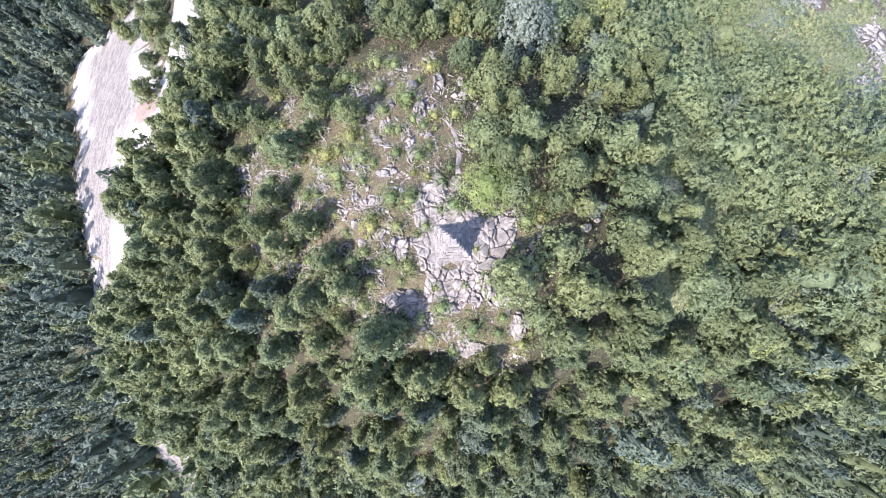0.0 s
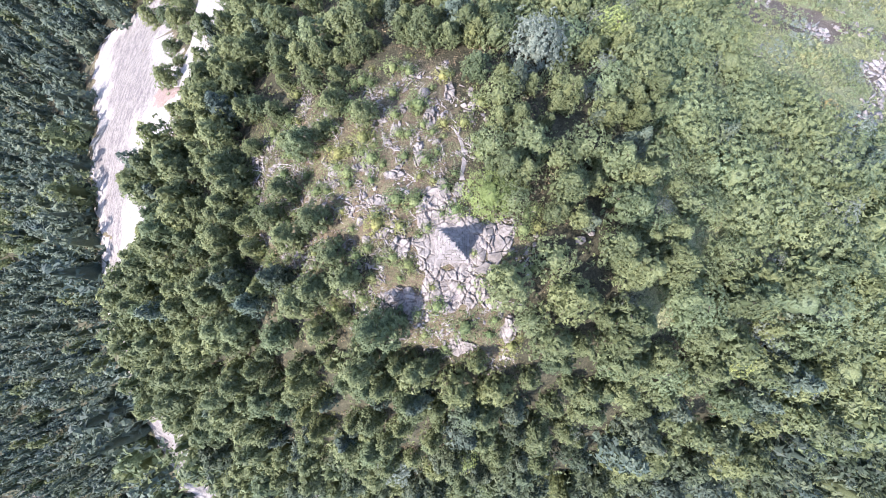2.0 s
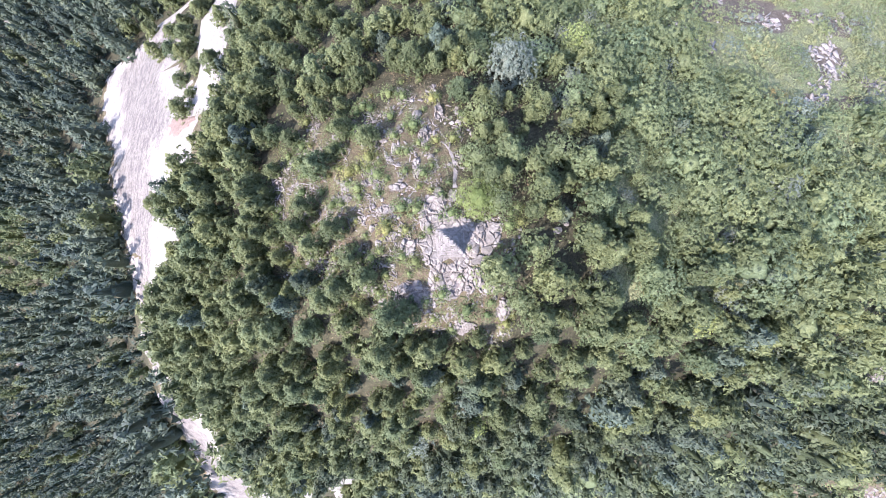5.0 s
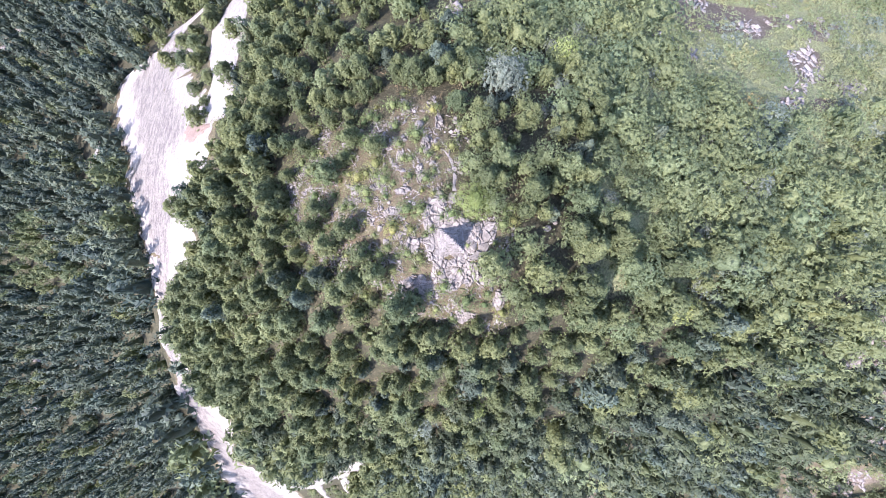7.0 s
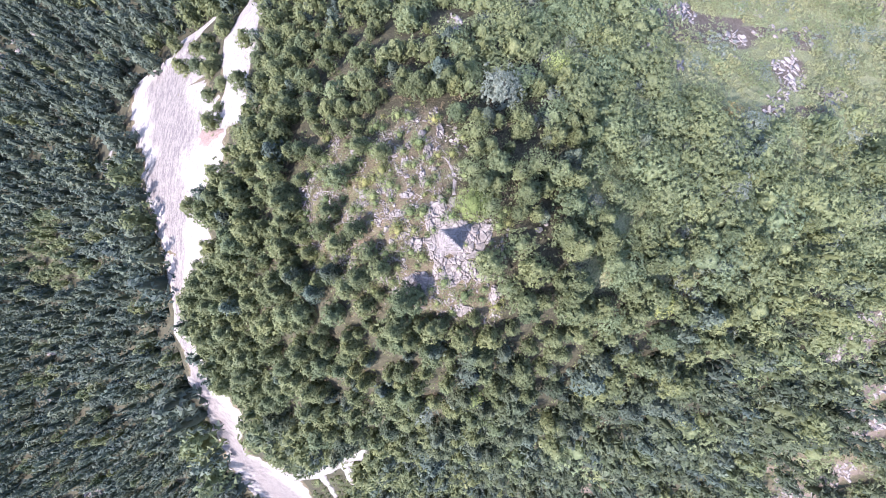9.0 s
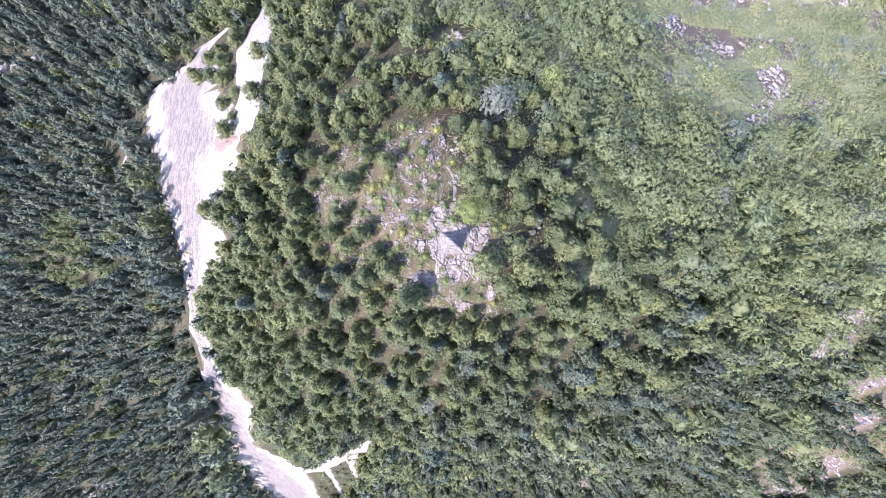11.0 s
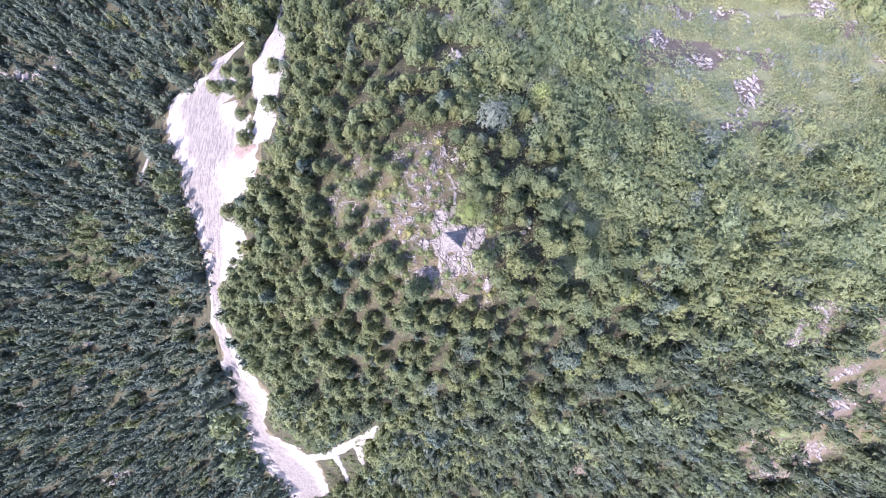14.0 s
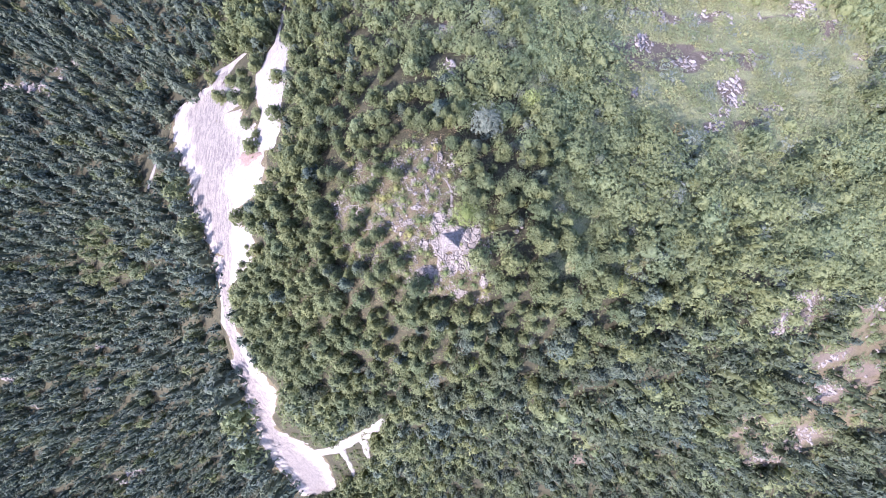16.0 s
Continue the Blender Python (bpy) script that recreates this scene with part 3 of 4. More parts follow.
def crown(rng, shape, n, spread, low, reach, count, filled=True):
    """The foliage of a tree 1 high: bunches along the limbs of a cone, a dome or an oval."""
    u = rng.random(n) ** (1.35 if shape == "cone" else 0.9)
    prof = profile(shape, u)
    limbs = rng.integers(6, 10)
    level = np.floor(u * (9 if shape == "cone" else 5))
    az = 6.2832 * (rng.integers(0, limbs, n) + 0.5 * (level % 2)) / limbs + rng.normal(size=n) * (0.20 if shape == "cone" else 0.26)
    lobe = 1 + 0.20 * np.sin(3 * az + level * 2.1 + rng.uniform(0, 6)) + 0.14 * np.sin(5 * az + level * 4.0 + rng.uniform(0, 6))
    far = np.where(rng.random(n) < 0.3, rng.uniform(0.25, 0.8, n), rng.uniform(0.8, 1.05, n))
    r = spread * prof * lobe * far
    lean = rng.normal(size=2) * 0.05
    x, y = r * np.cos(az) + lean[0] * u, r * np.sin(az) + lean[1] * u
    droop = {"cone": -0.30, "dome": 0.05, "oval": -0.05}[shape] * r * far
    z = low + (1 - low) * u + droop + rng.normal(size=n) * 0.015
    out = np.stack([np.cos(az), np.sin(az), np.full(n, 0.1 if shape == "cone" else 0.55)], 1)
    out[:, 2] += 0.9 * u
    out /= np.linalg.norm(out, axis=1)[:, None]
    v = tufts(rng, np.stack([x, y, np.clip(z, 0.03, 1.02)], 1), out, reach * (1.15 - 0.4 * u), count, 0.30 if shape == "oval" else 0.35, 0.85, 0.55 if shape == "oval" else 0.75)
    if not filled:
        return v
    fine = (6, 9) if n > 120 else (4, 7)
    return np.concatenate([v, leafy_shell(rng, spread, low, *fine) if shape == "oval" else inner_crown(rng, shape, spread, low)])


def tube_mesh(paths, sides=6):
    """Tapered tubes; each path is a list of (place, radius)."""
    verts, faces = [], []
    for line in paths:
        for k, (p, r) in enumerate(line):
            a, b = Vector(line[max(k - 1, 0)][0]), Vector(line[min(k + 1, len(line) - 1)][0])
            q = (b - a).to_track_quat("Z", "Y")
            s = len(verts)
            for i in range(sides):
                verts.append(tuple(Vector(p) + q @ Vector((r * math.cos(6.2832 * i / sides), r * math.sin(6.2832 * i / sides), 0))))
            if k:
                for i in range(sides):
                    faces.append((s - sides + i, s - sides + (i + 1) % sides, s + (i + 1) % sides, s + i))
    return np.array(verts), faces


def add_trunk(rng, spread, tree):
    """A tapered trunk with four limbs under it."""
    v, f = tube_mesh([[((0, 0, -0.06), 0.026), ((0.012, 0.0, 0.4), 0.019), ((0.0, 0.01, 0.72), 0.012), ((0, 0, 0.96), 0.003)]], 6)
    trunk = part("trunk", v, f, BARK, tree)
    for k in range(4):
        a, z = 2.4 * k + rng.uniform(-0.4, 0.4), 0.22 + 0.15 * k
        q = spread * (0.82 - 0.13 * k)
        v, f = tube_mesh([[((0, 0, z), 0.009), ((0.55 * q * math.cos(a), 0.55 * q * math.sin(a), z + 0.03), 0.006), ((q * math.cos(a), q * math.sin(a), z + 0.05), 0.002)]], 5)
        part("limb", v, f, BARK, trunk)


KINDS = {
    "spruce": dict(material=SPRUCE, shape="cone", spread=0.265, low=0.05, label="dark green spruce with tiers of drooping branches", category="spruce tree"),
    "pine": dict(material=PINE, shape="dome", spread=0.30, low=0.12, label="olive green pine with an open, tufted crown", category="pine tree"),
    "dark_pine": dict(material=FIR, shape="dome", spread=0.33, low=0.10, label="dark green pine with a dense clumped crown", category="pine tree"),
    "birch": dict(material=BIRCH, shape="oval", spread=0.46, low=0.06, label="light green leafy birch with a rounded crown", category="birch tree"),
    "grey": dict(material=GREY_GREEN, shape="oval", spread=0.44, low=0.10, label="grey-green leafy tree with a broad pale crown", category="tree"),
}
GRAINS = {"near": (320, 7, 0.075), "middle": (125, 6, 0.098), "far": (56, 4, 0.136), "outer": (26, 3, 0.18)}


def crown_of(kind, rng, grain):
    n, count, reach = GRAINS[grain]
    k = KINDS[kind]
    if k["shape"] == "oval":
        n, reach = int(1.35 * n), 0.86 * reach
    return crown(rng, k["shape"], n, k["spread"], k["low"], reach, count, grain != "outer")


def clear_of_roads(x, y, tall, lines=None):
    """Whether a tree stands clear of the roads: the slope above them is cleared to about twice a tree's height."""
    r = np.hypot(x, y) + 1e-6
    ok = np.ones(np.shape(x), bool)
    for s in (0.0, 0.3, 0.6, 0.9, 1.2, 1.5, 1.7):
        ok &= road_distance(x + x / r * tall * s, y + y / r * tall * s, lines) > (0.3 if s == 0 else 0.0)
    return ok


OUTLINE = ((-180, 116), (2, 66), (146, 76), (124, -7), (180, -122), (-9, -146), (-224, -116), (-186, 9))


def far_out(x, y):
    """The outskirts of the forest, which are only sketched."""
    x = np.asarray(x, float) + 5 * wave_noise(x, y, 9, 65)
    y = np.asarray(y, float) + 5 * wave_noise(x, y, 7, 66)
    inside = np.zeros(np.shape(x), bool)
    for (ax, ay), (bx, by) in zip(OUTLINE, OUTLINE[1:] + OUTLINE[:1]):
        if ay != by:
            inside ^= ((ay > y) != (by > y)) & (x < (bx - ax) * (y - ay) / (by - ay) + ax)
    return ~inside


def on_layby(x, y):
    """The gravel between the road and the strip above it, where only a few bushes stand."""
    order = np.argsort(UPPER_STRIP[:, 1])
    return (y > 12) & (y < 51) & (x < np.interp(y, UPPER_STRIP[order, 1], UPPER_STRIP[order, 0])) & ~beyond_road(x, y)


def beyond_road(x, y):
    return x < np.interp(-y, -MAIN_ROAD[:, 1], MAIN_ROAD[:, 0])


def field(rng, x0, x1, y0, y1, gap, loose=0.42):
    """Uneven rows of places, about one gap apart."""
    gx, gy = np.meshgrid(np.arange(x0, x1, gap), np.arange(y0, y1, gap))
    gx[::2] += gap / 2
    return (gx + rng.uniform(-loose, loose, gx.shape) * gap).ravel(), (gy + rng.uniform(-loose, loose, gy.shape) * gap).ravel()


def stretch(v, start, rate, most):
    """Opens a line of places out beyond a start, gently at first."""
    d, turn = np.maximum(v - start, 0), (most - 1) / (2 * rate)
    return v + np.where(d < turn, rate * d * d, rate * turn * turn + (most - 1) * (d - turn))


def growth(x, y):
    """How much taller and wider spaced trees stand down the slopes than on the top."""
    e, s, n = np.clip((x - 7) / 42, 0, 1), np.clip((-y - 9) / 34, 0, 1), np.clip((y - 14) / 40, 0, 1)
    return 1 + 0.62 * e + 0.85 * np.clip(s - 0.4 * e, 0, 1) + 0.25 * np.minimum(e, s) + 0.12 * n


PINE_SPOTS = (
    (-7.45, 12.79, 1.24), (-8.14, -1.18, 1.41), (-9.59, 0.90, 1.15), (3.95, -1.14, 1.76), (-4.45, -4.94, 2.01), (-6.69, -7.66, 1.76), (-10.99, 3.29, 1.32),
    (-14.42, 5.83, 1.31), (-12.99, 1.63, 1.51), (-12.17, -3.61, 1.60), (-10.50, -5.84, 1.50), (-16.11, 3.62, 1.55), (0.75, -9.60, 1.66), (4.37, -10.45, 1.61), (7.76, -5.48, 1.55), (2.50, -7.31, 0.99))
LEAFY_SPOTS = ((4.74, 5.42, 1.33), (6.53, -3.78, 1.34), (2.85, 9.89, 1.51), (7.22, 20.96, 2.33), (3.66, 14.82, 1.65), (8.54, 9.32, 1.59), (8.12, 1.08, 1.51))
SHRUB_SPOTS = (
    (-4.39, 5.19, 1.17), (-3.18, 0.06, 0.85), (-2.25, 8.50, 0.83), (-0.74, 4.14, 0.55), (-1.80, 3.00, 0.59), (0.10, 7.42, 0.55), (1.47, -4.58, 1.28), (-0.79, -3.01, 0.94),
    (-4.43, 0.58, 0.85), (-6.70, 6.76, 0.66), (-5.81, 8.10, 0.58), (1.79, 1.17, 0.38), (-2.69, 7.18, 0.55), (-3.98, 3.07, 0.76), (-8.60, 6.45, 0.75), (-9.96, 8.05, 0.66),
    (-7.78, 9.27, 0.65), (-4.02, 8.88, 0.75), (-1.70, -5.47, 0.77), (3.43, -5.16, 0.78), (-2.27, -3.66, 0.68), (-6.76, -2.79, 0.85), (-9.00, 4.20, 0.67), (-6.03, -1.08, 0.60),
    (-1.16, -1.55, 0.50), (0.91, -1.41, 0.38), (0.00, -6.49, 0.69), (-10.58, 5.93, 0.76), (-12.90, 7.40, 0.76), (-16.60, 11.01, 0.86), (-4.75, 10.95, 0.65), (-2.70, 11.83, 0.66))


def plant_list():
    """Where trees stand: (x, y, kind, height), denser and smaller on the top, taller beyond the road."""
    rng = np.random.default_rng(11)
    out = []
    # the hill between the road and the eastern slope
    x, y = field(rng, -92, 122, -90, 98, 2.12, 0.72)
    x, y = stretch(x, 6, 0.010, 1.65), -stretch(-stretch(y, 14, 0.006, 1.2), 8, 0.013, 2.0)
    rnd = rng.random((5, len(x)))
    tall = 2.5 + 2.9 * rnd[0] ** 1.3 + 2.2 * np.clip((-x - 15) / 30, 0, 1)
    south = np.clip((-y - 12) / 20, 0, 1)
    tall = tall * growth(x, y) * (1 - 0.55 * np.clip(dome(x, y) * 3 + 0.7, 0, 1))
    apart = np.min([np.hypot(x - a, y - b) - r for a, b, r in PINE_SPOTS + LEAFY_SPOTS], axis=0)
    keep = (bare_top(x, y) < -0.06) & (apart > 0.45) & (patches(x, y) < -0.05) & ((blob(x, y, -10.48, 6.88, 9.69, 8.27) < 0) | (rnd[2] < 0.40)) & ~beyond_road(x, y) & (dome(x, y) < -0.12 + 0.42 * rnd[1] ** 2) & (scree(x, y) < 0.12 + 1.0 * rnd[1])
    keep &= ~far_out(x, y) | (rnd[0] < 0.45)
    keep &= clear_of_roads(x, y, tall * np.where(y < -38, 1.25, np.where(y < -24, 0.9, 0.75)) * np.where(y < -38, 0.75 + 0.25 * rnd[4], 0.4 + 0.6 * rnd[4])) & (rnd[2] < 0.95 - 0.30 * south) & ~on_layby(x, y)
    for a, b, t, p, q in zip(x[keep], y[keep], tall[keep], rnd[3][keep], rnd[4][keep]):
        east = min(1, max(0, (a - 8 + 0.7 * max(0, b - 9)) / 16)) * min(1, max(0.06, (b + 14) / 20 + max(0, a - 30) / 90))
        if p < (0.80 + 0.14 * min(1, max(0, b - 12) / 15)) * east:
            out.append((a, b, "grey" if q < 0.15 else "birch", (1.7 + 2.7 * q**1.5) * float(growth(a, b))))
        elif q < 0.10 + 0.16 * min(1, max(0, (-b - 6) / 24)) * min(1, max(0.35, (a + 50) / 55)):
            out.append((a, b, "spruce", t * 1.15))
        elif q < 0.10 + 0.85 * min(1, max(0, (-b - 10) / 24)) * min(1, max(0.2, (a + 30) / 45)):
            out.append((a, b, "dark_pine", t))
        else:
            out.append((a, b, "pine", t))
    for a, b, r in PINE_SPOTS:
        out.append((a, b, "pine", r / 0.31))
    for a, b, r in LEAFY_SPOTS:
        out.append((a, b, "grey" if r > 1.9 else "birch", r / 0.46))
    # the slope beyond the road
    x, y = field(rng, -250, -40, -170, 150, 4.2, 0.6)
    rnd = rng.random((4, len(x)))
    keep = beyond_road(x, y) & (~far_out(x, y) | (rnd[3] < 0.4)) & (road_distance(x, y) > 1.9) & (far_scree(x, y) < 0.0 + 0.6 * rnd[0]) & (glades(x, y) < -0.15) & clear_of_roads(x, y, np.full(len(x), 5.0), ROADS[4:5]) & (rnd[1] < 0.95)
    for a, b, p, q in zip(x[keep], y[keep], rnd[2][keep], rnd[3][keep]):
        far = min(1, max(0, (-a - 60) / 100))
        d = float(main_road_distance(a, b))
        if d < 8:
            out.append((a, b, "pine" if p < 0.25 else "spruce", 4.6 + 3.2 * q))
        elif p < 0.12 + 0.88 * (math.hypot(a + 112, (b - 4) * 1.2) < 14):
            out.append((a, b, "pine", 5.2 + 2.5 * q))
        else:
            out.append((a, b, "spruce", (6.2 + 3.4 * q) * (1 + 0.15 * far)))
    # the row along the lower edge of the road, whose shadows fall on the gravel
    along = 0.0
    for k in range(1, len(MAIN_ROAD)):
        a, b, w = MAIN_ROAD[k]
        along -= math.hypot(a - MAIN_ROAD[k - 1][0], b - MAIN_ROAD[k - 1][1])
        if along < 0:
            q = rng.random(4)
            along = 3.2 + 3.6 * q[3] + (2.0 if b < -20 else 0)
            if w < 3:
                out.append((a - w - 2.0 - q[0], b, "spruce", 4.2 + 2.0 * q[1]))
                continue
            out.append((a - w - 0.2 - 0.9 * q[0], b, "pine" if q[2] < 0.3 else "spruce", 8.2 + 3.2 * q[1] + (6.5 if b < -20 else 0)))
            out.append((a - w - 3.0 - 1.4 * q[1], b + 1.6, "spruce", 6.0 + 3.0 * q[2]))
    return out


def one_tree(name, kind, rng, grain="near", material=None, label="", category="", group=""):
    k = KINDS[kind]
    ob = new(name)
    add_trunk(rng, k["spread"], ob)
    c = crown_of(kind, rng, grain)
    part("crown", *welded(c), material or k["material"], ob, smooth=True)
    return tagged(ob, label or k["label"], category or k["category"], group)


def stand(ob, x, y, tall, wide, rng, tilt=0.06):
    ob.rotation_euler = (rng.uniform(-tilt, tilt), rng.uniform(-tilt, tilt), rng.uniform(0, 6.28))
    ob.location = (x, y, float(ground_height(x, y)) - 0.03 * tall)
    ob.scale = (tall * wide, tall * wide, tall)
    return ob


def joined(name, places, shapes, material, label, category, rng):
    """Many alike plants as one mesh. places: x, y, height, width against height."""
    verts, faces, tones, n = [], [], [], 0
    zs = ground_height(np.array([p[0] for p in places]), np.array([p[1] for p in places]))
    shapes = [welded(v) for v in shapes]
    for (a, b, tall, wide), z in zip(places, zs):
        v, f = shapes[int(rng.integers(len(shapes)))]
        q = rng.uniform(0, 6.28)
        c, s = math.cos(q) * tall * wide, math.sin(q) * tall * wide
        verts.append(np.stack([a + c * v[:, 0] - s * v[:, 1], b + s * v[:, 0] + c * v[:, 1], z - 0.03 * tall + tall * v[:, 2]], 1))
        faces.append(f + n)
        tones.append(np.full(len(v), rng.random()))
        n += len(v)
    ob = part(name, np.concatenate(verts), np.concatenate(faces), material, tone=np.concatenate(tones), smooth=True)
    return tagged(ob, label, category, kind="stuff")


def grain_at(x, y):
    if far_out(np.float64(x), np.float64(y)):
        return "outer"
    return "middle" if math.hypot(x, y) < 46 else "far"


def build_forest():
    trees = plant_list()
    trees.sort(key=lambda t: math.hypot(t[0], t[1]))
    rng = np.random.default_rng(5)
    near, rest = trees[:290], trees[290:]
    stock = {}
    for a, b, kind, tall in near:
        key = kind, int(rng.integers(5))
        if key in stock:
            ob = copy_thing(stock[key], Matrix())
        else:
            ob = stock[key] = one_tree(kind, kind, rng, group="trees on the hill")
        stand(ob, a, b, tall, rng.uniform(0.9, 1.2), rng)
    for kind, info in KINDS.items():
        for grain in ("middle", "far", "outer"):
            some = [(t[0], t[1], t[3], rng.uniform(0.9, 1.2) * (1.25 if info["shape"] == "oval" else 1.06)) for t in rest if t[2] == kind and grain_at(t[0], t[1]) == grain]
            if some:
                name = {"middle": "", "far": "distant_", "outer": "outlying_"}[grain] + kind + "_wood"
                joined(name, some, [crown_of(kind, rng, grain) for _ in range(8)], info["material"], "dense stand of " + info["category"] + "s on the slopes", "forest", rng)


build_forest()


# ---- single trees and bushes ----
LAYBY_TREES = (
    (-41.8, 25.1, 5.0), (-44.0, 31.6, 2.6), (-40.8, 28.1, 2.0), (-41.0, 32.8, 2.4), (-55.1, 41.7, 4.6), (-50.3, 40.4, 4.2), (-45.7, 37.3, 4.4), (-44.4, 39.6, 3.6), (-47.4, 43.0, 4.4), (-52.0, 45.6, 4.0), (-48.5, 46.5, 4.0), (-43.5, 46.2, 4.4),
    (-43.2, 47.9, 4.0), (-60.0, 48.8, 4.0), (-44.8, -0.5, 1.6), (-42.5, 1.5, 1.3), (-43.1, 3.1, 1.0), (-46.1, -2.2, 1.4), (-34.8, 30.7, 5.0), (-35.7, 40.3, 4.4), (-44.5, 9.8, 4.6), (-39.2, 2.1, 4.0), (-38.8, -1.2, 4.0))


def build_bushes():
    rng = np.random.default_rng(8)
    lime = one_tree("round_tree", "birch", rng, material=LIME, label="round bright yellow-green leafy tree beside bare rock", category="tree")
    bpy.data.objects.remove([c for c in lime.children if c.name.startswith("crown")][0])
    v = crown(rng, "oval", 2600, 0.80, 0.0, 0.046, 8)
    part("crown", *welded(v), LIME, lime, smooth=True)
    stand(lime, 2.88, 5.84, 2.54, 1.0, rng, 0.0)
    for a, b, tall in ((16.2, 25.7, 4.4), (27.6, -7.0, 4.4), (2.7, -21.5, 3.6)):
        stand(one_tree("leafy_tree", "birch", rng, material=LIME, label="bright green leafy tree among darker birches", category="tree"), a, b, tall, 0.95, rng)
    orange = one_tree("rowan", "birch", rng, "middle", ORANGE, "small orange leafed rowan on the open shoulder", "tree")
    stand(orange, 45.4, 20.6, 3.6, 1.1, rng)
    for a, b, tall, wide in ((40.0, 14.0, 5.0, 1.25), (39.2, 8.0, 5.0, 1.3), (47.6, 18.3, 4.6, 1.2), (7.5, 20.8, 5.0, 1.0), (11.7, 45.7, 5.2, 1.0), (-5.3, -24.3, 4.6, 1.1), (33.8, -21.1, 5.4, 1.1)):
        stand(one_tree("willow", "grey", rng, "near", label="pale grey-green willow with a broad open crown", category="willow tree", group="willows on the slope"), a, b, tall, wide, rng)
    for a, b, tall in LAYBY_TREES:
        wide = rng.uniform(1.2, 1.5) if tall > 3 else 2.0
        stand(one_tree("young_spruce", "pine", rng, "near", PINE, "bushy young spruce standing on pale gravel", "spruce tree", "trees beside the road"), a, b, tall, wide, rng)
    shapes = []
    for k in range(5):
        v = crown(rng, "oval", 210, 0.74, 0.0, 0.115, 6)
        me = part("shrub", *welded(v), SHRUB, smooth=True)
        shapes.append(me)
    spots = [(a, b, 1.25 * r, 1.0) for a, b, r in SHRUB_SPOTS]
    x, y = field(rng, -20, 7, -9, 21, 1.2, 0.6)
    keep = (np.maximum(bare_top(x, y), west_heath(x, y)) > -0.25) & (slab(x, y) < 0.0) & (rng.random(len(x)) < np.where(y > 8, 0.42, np.where(x < -5, 0.8, 0.62)))
    for a, b in zip(x[keep], y[keep]):
        if math.hypot(a - 0.1, b - 1.7) > 1.9 and math.hypot(a - 2.8, b - 5.85) > 1.9:
            if min(math.hypot(a - p, b - q) - r for p, q, r in SHRUB_SPOTS + PINE_SPOTS) > 0.2:
                spots.append((a, b, 0.55 + 0.95 * rng.random() ** 1.3, rng.uniform(0.8, 1.1)))
    free = list(shapes)
    for a, b, tall, wide in spots:
        ob = free.pop() if free else copy_thing(shapes[int(rng.integers(5))], Matrix())
        stand(ob, a, b, tall, wide, rng)
        tagged(ob, "low yellow-green shrub among heather and rock", "shrub", "shrubs on the top")
    low = [crown(rng, "oval", 46, 0.90, 0.0, 0.25, 4) for _ in range(8)]
    bushy = [crown(rng, "oval", 44, 0.86, 0.0, 0.24, 5, False) for _ in range(8)]
    x, y = field(rng, 18, 122, 8, 76, 1.75, 0.75)
    keep = (dome(x, y) > -0.25) & (patches(x, y) < -0.05 + 0.9 * rng.random(len(x)) ** 1.8) & (stony(x, y) < -0.05)
    x, y = x[keep], y[keep]
    pick = wave_noise(x, y, 5, 81) + 0.5 * wave_noise(x, y, 2.2, 82) + 0.35 * rng.normal(size=len(x))
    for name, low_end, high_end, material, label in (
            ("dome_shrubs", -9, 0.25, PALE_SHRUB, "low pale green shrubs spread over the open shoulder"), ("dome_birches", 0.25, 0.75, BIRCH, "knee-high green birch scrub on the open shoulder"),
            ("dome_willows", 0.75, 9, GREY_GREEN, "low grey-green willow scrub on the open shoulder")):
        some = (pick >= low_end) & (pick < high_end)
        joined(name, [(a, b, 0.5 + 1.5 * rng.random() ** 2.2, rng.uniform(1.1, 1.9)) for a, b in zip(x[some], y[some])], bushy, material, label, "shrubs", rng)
    x, y = field(rng, 70, 172, -116, 6, 2.7, 0.75)
    keep = (np.maximum(scree(x, y), patches(x, y)) > -0.25) & (patches(x, y) < 0.05 + 0.9 * rng.random(len(x)) ** 1.5) & (stony(x, y) < 0.1) & (rng.random(len(x)) < 0.75)
    x, y = x[keep], y[keep]
    leafy = rng.random(len(x)) < 0.6
    joined("scree_shrubs", [(a, b, 0.7 + 1.6 * rng.random() ** 2, rng.uniform(1.0, 1.7)) for a, b in zip(x[leafy], y[leafy])], bushy, BIRCH, "low leafy shrubs between pale stones", "shrubs", rng)
    joined("scree_pines", [(a, b, 1.2 + 2.4 * rng.random() ** 2, rng.uniform(0.8, 1.2)) for a, b in zip(x[~leafy], y[~leafy])], low, PINE, "small round pines scattered over the stony slope", "shrubs", rng)
    sprig = [crown(rng, "oval", 16, 0.9, 0.0, 0.27, 4, False) for _ in range(8)]
    x, y = field(rng, -20, 8, -10, 22, 0.5)
    keep = (np.maximum(bare_top(x, y), west_heath(x, y)) > -0.25) & (slab(x, y) < 0.05) & (np.hypot(x - 0.1, y - 1.7) > 1.7)
    joined("heather", [(a, b, rng.uniform(0.12, 0.30), rng.uniform(0.9, 1.5)) for a, b in zip(x[keep], y[keep])], sprig, HEATH, "brown and olive heather between the rocks", "heather", rng)
    x, y = field(rng, -20, 8, -10, 22, 0.55)
    keep = (np.maximum(bare_top(x, y), west_heath(x, y)) > -0.3) & (slab(x, y) < 0.0) & (np.hypot(x - 0.1, y - 1.7) > 1.8) & (wave_noise(x, y, 1.6, 53) > -0.1 + 0.04 * (y - 4))
